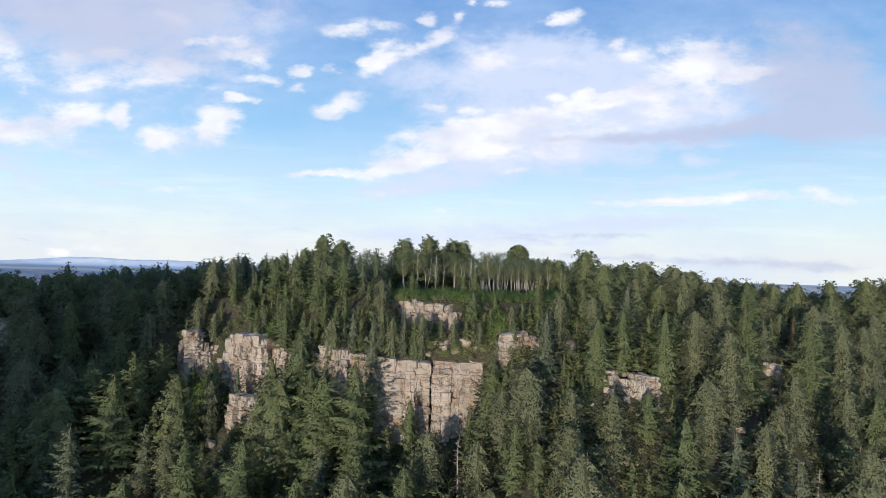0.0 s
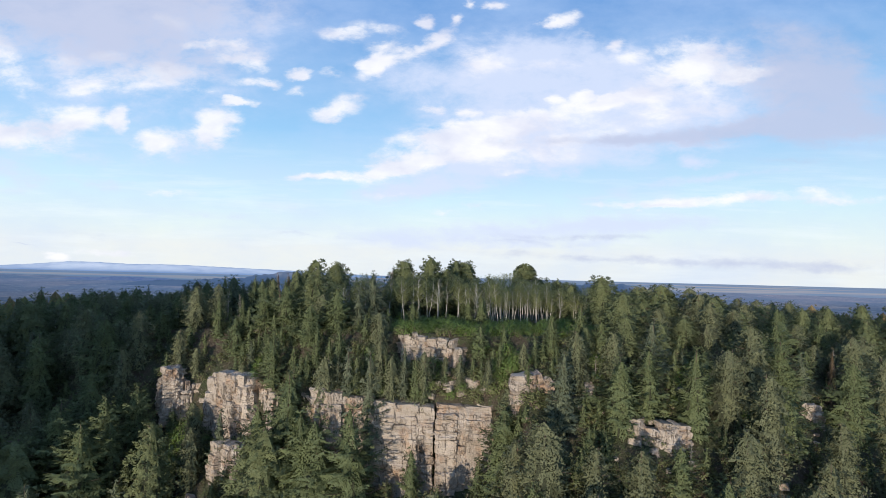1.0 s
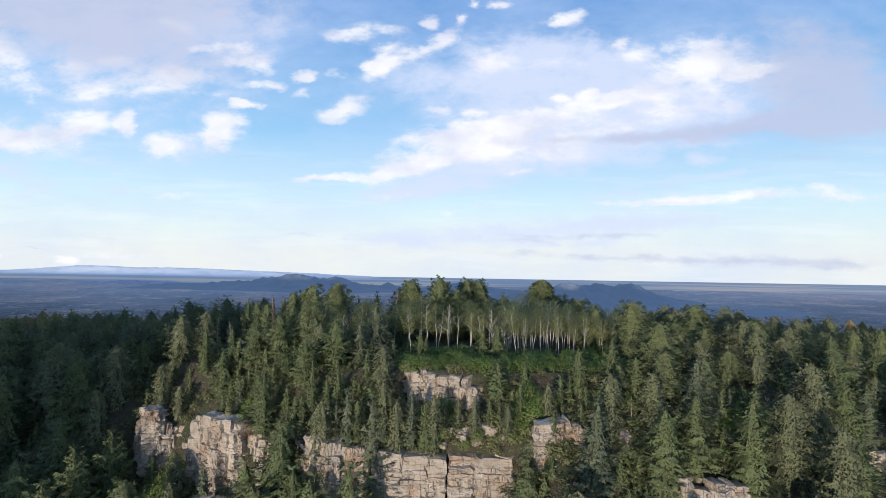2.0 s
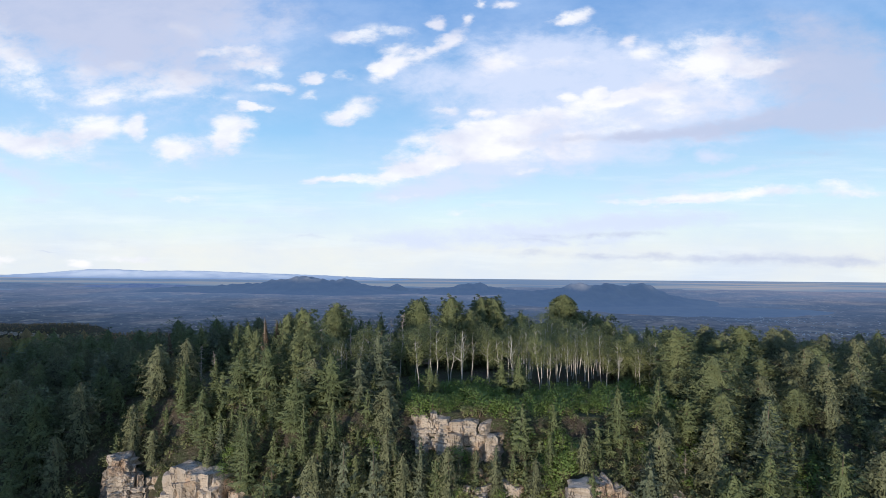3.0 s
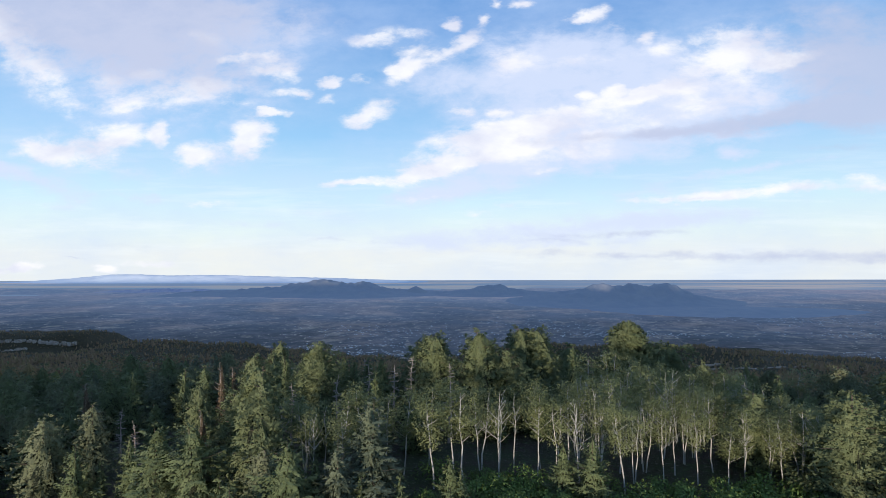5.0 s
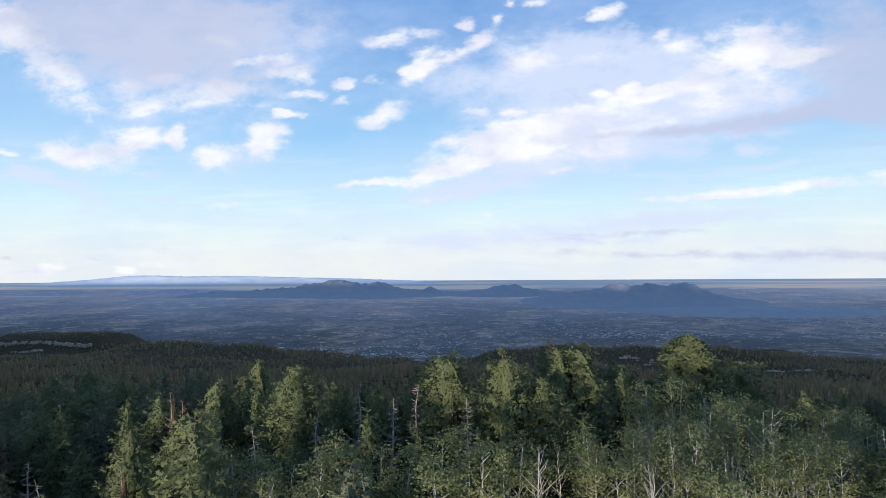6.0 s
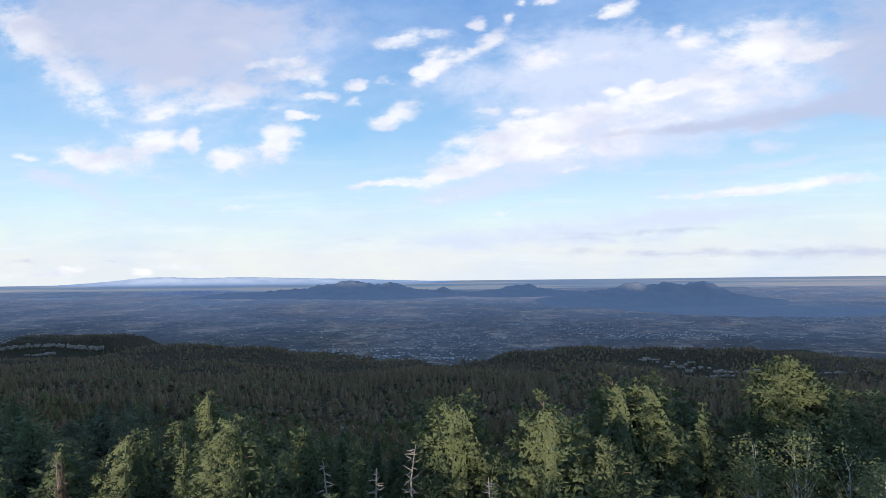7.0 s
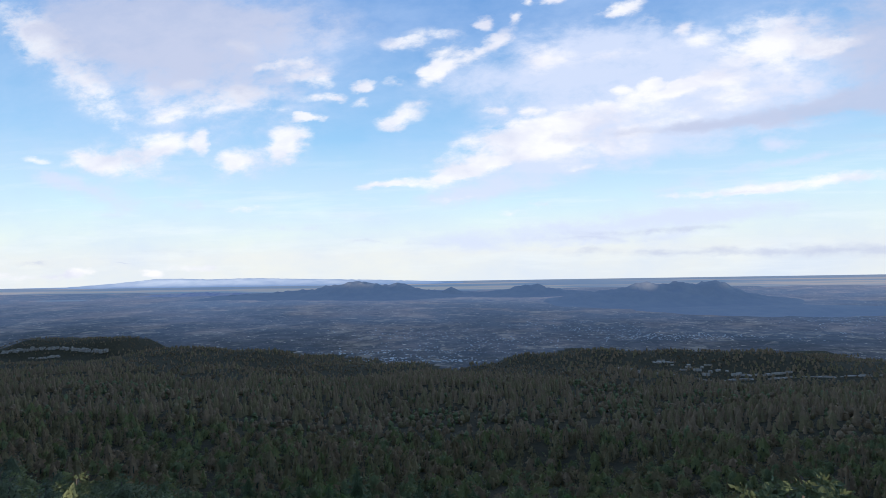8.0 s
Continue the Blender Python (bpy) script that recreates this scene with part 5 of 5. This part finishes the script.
for k in range(26):
    x = RT.uniform(-22, 9)
    boulder(x, 109.2 + RT.uniform(0, 2.0) + max(0, -20 - x) * 0.6, RT.uniform(0.5, 1.3), "broken limestone boulder on the cliff ledge")
for x0, x1, y0, y1, n in ((-24, -11, 110.2, 114.5, 26), (-11, 9, 110.4, 114.8, 46), (9, 15, 110, 116, 26), (-54, -45, 112, 121.5, 40), (40, 53, 107, 117, 46), (-40, -30, 118.5, 124, 20), (20, 32, 110, 117, 30)):
    for k in range(n):
        x, y = RT.uniform(x0, x1), RT.uniform(y0, y1)
        r = RT.random()
        if r < 0.45:
            plant("shrub", x, y, RT.uniform(0.9, 1.8), 1.2, None, 0.05)
        elif r < 0.75:
            plant("oak_bush", x, y, RT.uniform(1.2, 2.2), 1.1)
        elif free(x, y, 2.2):
            taken.append((x, y, 2.2))
            plant(RT.choice(("fir_tree", "pine_tree", "spruce_tree")), x, y, RT.uniform(3.0, 6.0), 1.0)

for x, y, h in ((38, 176, 8), (44, 180, 8.5), (33, 173, 7), (20, 177, 7), (-12, 181, 8), (-30, 178, 8), (50, 172, 8), (-42, 183, 8), (41, 186, 7), (36, 188, 6), (47, 188, 7), (30, 186, 6), (52, 184, 6), (44, 192, 7), (33, 181, 5), (38, 181, 6), (8, 186, 6), (2, 184, 6), (-4, 186, 7), (-20, 186, 7)):
    if free(x, y, 2):
        taken.append((x, y, 3))
        plant("aspen_tree", x, y, h, 1.6)

for x0, x1, yr, zr in ROCKS[:8]:
    for k in range(40):
        x, y = RT.uniform(x0 - 1.5, x1 + 1.5), yr - (RT.uniform(0.5, 14) if k < 34 else RT.uniform(-3, -1.2))
        if RT.random() < 0.3:
            boulder(x, y, RT.uniform(0.5, 1.2))
        else:
            plant("shrub", x, y, RT.uniform(0.8, 1.9), 1.2, None, 0.05, False)

# ---- forest on the slopes and the ridge top ----
spots, BEYOND = [], []
for k in range(30000):
    x, y = RT.uniform(-190, 190), RT.uniform(76, 235)
    if abs(x) > 0.82 * y + 5:
        continue
    s = y - float(edge_y(x))
    cliffy = -60 < x < 10
    if cliffy and -14.5 < s < -7.5:
        continue
    if -11 < x < 4.5 and -9 < s < 1:
        continue
    if (11.5 < x < 19 and -12.5 < s < -9) or (29 < x < 40 and -20 < s < -17.5) or (63 < x < 70 and -18 < s < -13):
        continue
    if 0 <= s < 29 and -12 < x < 33:
        continue
    if 8 < x < 36 and 140 < y < 165:
        continue
    if (42 < x < 51 and -11 < s < -6) or (21 < x < 31 and 78 < y < 88) or (54 < x < 64 and 80 < y < 91):
        continue
    if 10 <= s < 28 and -33 < x <= -12 and RT.random() < 0.35:
        continue
    if 28 < x < 54 and 176 < y < 195 and RT.random() < 0.7:
        continue
    gap = RT.uniform(5.2, 9.4) if s < -14 else RT.uniform(3.7, 6.4) if x < -12 else RT.uniform(4.2, 7.4)
    if cliffy and -20 < s < -8:
        gap *= 0.7
    if s > 62 and RT.random() < 0.25:
        continue
    if not free(x, y, gap):
        continue
    taken.append((x, y, gap))
    spots.append((x, y, s, gap))
spots.sort(key=lambda p: abs(p[0]) * 0.7 + abs(p[1] - 112))
caps = {"fir_tree": 150, "pine_tree": 170, "spruce_tree": 60}
for x, y, s, gap in spots:
    r = RT.random()
    right = float(smooth(0, 50, x))
    kind = "pine_tree" if r < 0.40 + 0.25 * right else "spruce_tree" if r > 0.86 else "fir_tree"
    h = min(18.0, gap * (RT.uniform(1.8, 2.3) if s < -14 else RT.uniform(1.9, 2.6)))
    if -9 < s < 1:
        h = min(h, RT.uniform(6, 9.5))
    if -22 < s < -13 and -24 < x < 9:
        h = min(h, RT.uniform(4.5, 9) if x < -9 else RT.uniform(4, 8))
    if s > -5 and abs(x + 0) > 30:
        h = min(h, RT.uniform(6.0, 12.0) - (1.5 if s > 45 else 0))
    elif s > 30:
        h = min(h, RT.uniform(5.5, 11.5))
    h = open_before(x, y, h)
    if h < 1.4:
        continue
    if 131 < y < 200 and abs(x) < 46:
        plant("near_pine" if kind == "pine_tree" else "near_fir", x, y, h, RT.uniform(1.0, 1.25))
        continue
    if y > 204 or abs(x) > 125:
        BEYOND.append((x, y, h, kind == "pine_tree"))
        continue
    if KINDS[kind]["count"] < caps[kind]:
        plant(kind, x, y, h, RT.uniform(0.95, 1.25) * (1.25 if s > -5 else 1.0))
    else:
        plant("plain_fir" if kind != "pine_tree" else "plain_pine", x, y, h, RT.uniform(1.0, 1.3) * (1.2 if s > -5 else 1.0), None, 0.1, False)
for k in range(1900):
    x, y = RT.uniform(-90, 90), RT.uniform(80, 135)
    s = y - float(edge_y(x))
    if s > 11 or (-13 < s < -7.5 and -60 < x < 11) or (-11 < x < 4.5 and -5 < s < 1) or (x > -12 and s > -1) or not free(x, y, 0.6):
        continue
    taken.append((x, y, 1.5))
    h = open_before(x, y, RT.uniform(2.2, 4.8))
    if h < 1.0:
        continue
    plant("small_fir", x, y, h, RT.uniform(1.0, 1.4), None, 0.1, False)
for k in range(5000):
    x, y = RT.uniform(-75, 75), RT.uniform(80, 130)
    s = y - float(edge_y(x))
    if s > 12 or (-13.5 < s < -9.5 and -60 < x < 11) or not free(x, y, 0.5):
        continue
    taken.append((x, y, 0.9))
    plant("shrub", x, y, RT.uniform(0.7, 1.6), 1.0, None, 0.05, KINDS["shrub"]["count"] < 230)
key_tree("near_fir", 12.6, 87.5, -26.5, 1.1)
key_tree("near_pine", 15.6, 85, -29, 1.1)


def join_stuff(name, label, rows, category="trees"):
    """Many trees in one mesh: rows of (mesh, matrices)."""
    vs, fs, ix, mats, ns, n = [], [], [], [], [], 0
    for me, many in rows:
        co = np.empty(len(me.vertices) * 3, np.float32)
        me.vertices.foreach_get("co", co)
        co = co.reshape(-1, 3)
        f = np.empty(len(me.loops), np.int32)
        me.loops.foreach_get("vertex_index", f)
        f = f.reshape(-1, 4)
        nor = np.empty(len(me.vertices) * 3, np.float32)
        bent_ones = me.attributes.get("custom_normal")
        if bent_ones:
            bent_ones.data.foreach_get("vector", nor)
        else:
            me.vertex_normals.foreach_get("vector", nor)
        nor = nor.reshape(-1, 3)
        own = np.empty(len(me.polygons), np.int32)
        me.polygons.foreach_get("material_index", own)
        for mat in me.materials:
            if mat not in mats:
                mats.append(mat)
        slots = np.array([mats.index(mat) for mat in me.materials])[own]
        for m in many:
            vs.append(co @ m[:3, :3].T.astype(np.float32) + m[:3, 3].astype(np.float32))
            fs.append(f + n)
            ns.append(nor @ m[:3, :3].T.astype(np.float32) / max(m[2, 2], 0.01))
            ix.append(slots)
            n += len(co)
    me = mesh_of(name, np.concatenate(vs), np.concatenate(fs), mats, np.concatenate(ix), True)
    ns = np.concatenate(ns)
    bend_normals(me, ns / (np.linalg.norm(ns, axis=1, keepdims=True) + 1e-9))
    return tagged(new(name, me), label, category, kind="stuff")


rest = [(me, many) for (kind, v), many in STUFF.items() for me in KINDS[kind]["rows"][v][:2] if me]
if rest:
    join_stuff("forest", "dense mixed conifer forest covering the ridge flanks", rest)


# ---- forest beyond the ridge ----
def light_tree(seed, broad, tiers=4, sides=5, sprays=12, inside=0.78):
    """A distant tree: ragged skirts for a conifer, a lumpy dome for a broad crown, with loose sprays to break the outline."""
    R = random.Random(seed)
    out = []
    levels = ((0.6, 3.0), (3.0, 3.2), (5.4, 2.5), (7.4, 1.6), (8.8, 0.3)) if broad else [(0.8 + 9.2 * k / tiers, 0.2 + 2.7 * (1 - k / tiers) ** 0.7) for k in range(tiers + 1)]
    rings = []
    for z, r in levels:
        off = R.uniform(0, 6.3)
        rings.append([(r * inside * R.uniform(0.6, 1.35), off * broad + 6.2832 * i / sides, z + R.uniform(-0.3, 0.3)) for i in range(sides)])
    at = lambda q, f=1.0, dz=0.0: Vector((math.cos(q[1]) * q[0] * f, math.sin(q[1]) * q[0] * f, q[2] + dz))
    for lo, hi in zip(rings, rings[1:]):
        for i in range(sides):
            j = (i + 1) % sides
            f = 1.0 if broad else (1.35 if i % 2 else 0.8)
            g = 1.0 if broad else (1.35 if j % 2 else 0.8)
            out.append((at(lo[i], f), at(lo[j], g), at(hi[j], 1.0 if broad else 0.55, 0.0 if broad else 0.5), at(hi[i], 1.0 if broad else 0.55, 0.0 if broad else 0.5)))
    for k in range(sprays):
        q = rings[R.randrange(len(rings) - 1)][R.randrange(sides)]
        p = at(q, R.uniform(0.7, 1.25), R.uniform(-0.9, 0.9))
        g = (Vector((p.x, p.y, (p.z - 4.5) * 0.5 if broad else 0.3)) + Vector((R.gauss(0, .5), R.gauss(0, .5), R.gauss(0.2, .5)))).normalized()
        kite(out, p, g, UP + Vector((R.gauss(0, .9), R.gauss(0, .9), 0)), R.uniform(0.55, 1.0), R.uniform(0.3, 0.5), 0.05)
    return out


BACK = [kites_mesh("back_fir", pine_shape(200 + s, 10.0, 3.0, boughs=15, tufts=2, per=2, dome=0.2 + 0.15 * s, start=0.05, size=2.6, ball=1.3)[1], m) for s, m in enumerate((M_OLIVE, M_JUNIPER, M_GREENWOOD, M_OLIVE))]
BACK += [kites_mesh("back_broad", pine_shape(210 + s, 9.0, 3.6, boughs=15, tufts=2, per=3, dome=1.0, start=0.15, size=2.6, ball=1.5)[1], m, 4.6) for s, m in enumerate((M_ASPEN, M_GREENWOOD, M_JUNIPER, M_OLIVE))]
LIGHT = [kites_mesh("light_fir", light_tree(s, False), m) for s, m in ((1, M_OLIVE), (2, M_JUNIPER), (3, M_JUNIPER), (8, M_OLIVE))]
LIGHT += [kites_mesh("light_broad", light_tree(s, True), m, 4.6) for s, m in ((4, M_ASPEN), (5, M_JUNIPER), (6, M_JUNIPER), (7, M_OLIVE))]
FARS = [kites_mesh("far_fir", light_tree(s, False, 2, 4, 2, 1.0), m) for s, m in ((1, M_JUNIPER), (2, M_OLIVE), (3, M_JUNIPER))]
FARS += [kites_mesh("far_broad", light_tree(s, True, 2, 4, 0, 0.9), m, 4.0) for s, m in ((4, M_JUNIPER), (5, M_JUNIPER))]
rng = np.random.default_rng(3)


def scatter(n, lo, hi, kinds, broad_from, size):
    y = np.sqrt(rng.uniform(lo**2, hi**2, n))
    x = rng.uniform(-1.08, 0.74, n) * (y - 110) + 5
    grove = fbm(x / 70, y / 70, 21, 3) + np.interp(y, (200, 330, 420), (0.22, 0.10, -0.06))
    z = height(x, y)
    rows = [[] for _ in kinds]
    for a, b, c, g in zip(x, y, z, grove):
        if b > plain_start(a, b) + 30 * math.sin(a * 0.05) or c < PLAIN + 2:
            continue
        if (120 < a < 560 and -196 < c < -162 and 930 < b < 1130 and rng.random() < 0.35) or (a < -870 and b > 1140 and -205 < c < -177 and rng.random() < 0.35):
            continue
        broad = g + rng.uniform(-0.3, 0.3) > 0.04
        v = rng.integers(broad_from, len(kinds)) if broad else rng.integers(0, broad_from)
        s = size[0] + (size[1] - size[0]) * rng.random() ** 1.8
        s *= 0.75 if broad else 1.0
        s *= 0.5 if a < -870 and b > 1140 else 0.7 if b > 950 else 1.0
        t = rng.uniform(0, 6.28)
        w = rng.uniform(0.85, 1.25)
        m = np.eye(4)
        m[:2, :2] = np.array([[math.cos(t), -math.sin(t)], [math.sin(t), math.cos(t)]]) * s * w
        m[2, 2] = s * rng.uniform(0.62, 0.95)
        m[:3, 3] = (a, b, c - 0.3)
        rows[v].append(m)
    return [(me, many) for me, many in zip(kinds, rows) if many]


def placed(x, y, h, wide):
    t = rng.uniform(0, 6.28)
    m = np.eye(4)
    m[:2, :2] = np.array([[math.cos(t), -math.sin(t)], [math.sin(t), math.cos(t)]]) * h / 10 * wide
    m[2, 2] = h / 10
    m[:3, 3] = (x, y, float(height(x, y)) - 0.3)
    return m


wings = [[], []]
for x, y, h, pine in BEYOND:
    wings[int(pine)].append(placed(x, y, h, 1.25))
join_stuff("forest_wings", "conifer forest on the outer flanks of the ridge", [(BACK[2], wings[0]), (BACK[3], wings[1])])
near_back = {}
seen = Plot()
for k in range(3600):
    y = math.sqrt(RT.uniform(200**2, 300**2))
    x = RT.uniform(-1.0, 0.72) * (y - 118) + 4
    gap = RT.uniform(5.0, 8.5)
    if any((a - x) ** 2 + (b - y) ** 2 < (0.5 * (g + gap)) ** 2 for a, b, g in seen.near(x, y)):
        continue
    seen.append((x, y, gap))
    r = RT.random() - 0.5 * float(fbm(np.array([x / 40]), np.array([y / 40]), 91, 2)[0])
    name = "plain_fir" if r < 0.2 else "plain_pine" if r < 0.45 else "leafy"
    h = gap * (RT.uniform(1.25, 1.8) if name != "leafy" else RT.uniform(0.9, 1.2))
    if name == "leafy":
        near_back.setdefault(("leafy", RT.randrange(3)), []).append(placed(x, y, h * 1.3, 1.2))
    else:
        near_back.setdefault((name, RT.randrange(len(KINDS[name]["rows"]))), []).append(placed(x, y, h, 1.25))
LEAFY = [kites_mesh("leafy_crown", pine_shape(220 + s, 9.0, 2.8, boughs=36, tufts=3, per=4, dome=1.0, start=0.12, size=1.7, ball=1.15)[1], m, 4.6) for s, m in ((1, M_ASPEN), (2, M_ASPEN), (3, M_OAK))]
rows = [(LEAFY[v], many) if name == "leafy" else (KINDS[name]["rows"][v][1], many) for (name, v), many in near_back.items()]
join_stuff("forest_behind_crest", "shaded mixed wood of conifers and aspens behind the crest", rows)
join_stuff("forest_back_slope", "shaded forest of aspens and conifers falling away behind the ridge", scatter(2900, 292, 480, BACK, 4, (0.65, 1.35)))
join_stuff("forest_lower_slope", "dark conifer forest on the lower slopes behind the ridge", scatter(8200, 475, 820, LIGHT, 4, (0.6, 1.4)))
join_stuff("forest_far_slope", "dark distant forest on the hills below the ridge", scatter(17000, 800, 1420, FARS, 3, (0.6, 1.2)))


# ---- houses on the plain ----
def houses(name, label, spots):
    vs, fs = [], []
    for x, y, a, b, h in spots:
        n = len(vs)
        z = float(height(x, y)) - 0.5
        vs += [(x - a, y - b, z), (x + a, y - b, z), (x + a, y + b, z), (x - a, y + b, z), (x - a, y - b, z + h), (x + a, y - b, z + h), (x + a, y + b, z + h), (x - a, y + b, z + h)]
        fs += [(n + i, n + j, n + j + 4, n + i + 4) for i, j in ((0, 1), (1, 2), (2, 3), (3, 0))] + [(n + 4, n + 5, n + 6, n + 7)]
    ob = new(name, mesh_of(name, vs, fs, M_HOUSE))
    return tagged(ob, label, "houses", kind="stuff")


town = []
for cx, cy, wx, wy, n in ((400, 1720, 230, 50, 230), (1080, 2050, 260, 150, 170), (-60, 1640, 200, 100, 120), (-330, 1760, 180, 100, 120), (120, 1950, 260, 130, 90), (1050, 1720, 220, 60, 110), (250, 1850, 140, 60, 70), (-230, 1260, 110, 110, 130), (-130, 1180, 60, 40, 50), (-420, 1420, 90, 60, 60), (-200, 1480, 160, 60, 90), (860, 1330, 90, 70, 60)):
    for _ in range(n):
        town.append((cx + rng.normal(0, wx * 0.6), cy + rng.normal(0, wy * 0.6), rng.uniform(0.8, 1.9), rng.uniform(0.8, 1.6), rng.uniform(0.8, 1.7)))
houses("far_town", "scattered pale houses of a town on the plain", town)


# ---- rock bands on the far hills ----
def rock_band(name, label, x0, x1, y0, y1, levels, h, n, miss=0.2):
    """Broken ledges along the contour where the hillside reaches the levels."""
    vs, fs = [], []
    for k in range(n):
        x = x0 + (x1 - x0) * (k + rng.uniform(0, 0.7)) / n
        if rng.random() < miss + 0.35 * math.sin(k * 0.55):
            continue
        level = float(np.interp(x, np.linspace(x0, x1, len(levels)), levels)) + rng.normal(0, 0.8)
        ys = np.linspace(y0, y1, 60)
        above = np.nonzero(height(np.full(60, x), ys) >= level)[0]
        if not len(above):
            continue
        y = float(ys[above[0]])
        z = float(height(x, y))
        a, b, c = ((x1 - x0) / n) * rng.uniform(0.5, 1.6), 2.0, h * rng.uniform(0.4, 1.1) + 0.3
        i = len(vs)
        t = rng.uniform(-2, 2, 4)
        vs += [(x - a, y - b, z - 5), (x + a, y - b, z - 5), (x + a, y + b, z - 5), (x - a, y + b, z - 5), (x - a * .9, y - b * .8 + t[0], z + c + t[1] * .4), (x + a * .9, y - b * .8 + t[2], z + c + t[3] * .4), (x + a, y + b, z + c), (x - a, y + b, z + c)]
        fs += [(i + p, i + q, i + q + 4, i + p + 4) for p, q in ((0, 1), (1, 2), (2, 3), (3, 0))] + [(i + 4, i + 5, i + 6, i + 7)]
    ob = new(name, mesh_of(name, vs, fs, M_ROCK))
    return tagged(ob, label, "rock", kind="stuff")


rock_band("mesa_rock_band", "pale rock band under the flat mesa top", -1190, -890, 1150, 1320, (-196, -183, -179, -180, -182), 2.6, 120)
rock_band("mesa_lower_rock_band", "lower pale rock band on the mesa flank", -1190, -990, 1150, 1320, (-203, -199, -193), 2.2, 70)
rock_band("hogback_rock_band", "pale tilted rock ledges along the wooded hogback", 130, 360, 960, 1130, (-168, -166, -168, -172), 2.4, 60, 0.35)
rock_band("hogback_lower_rock_band", "low pale rock ledges on the hogback", 150, 540, 940, 1130, (-178, -174, -172, -184, -193), 2.2, 90, 0.4)
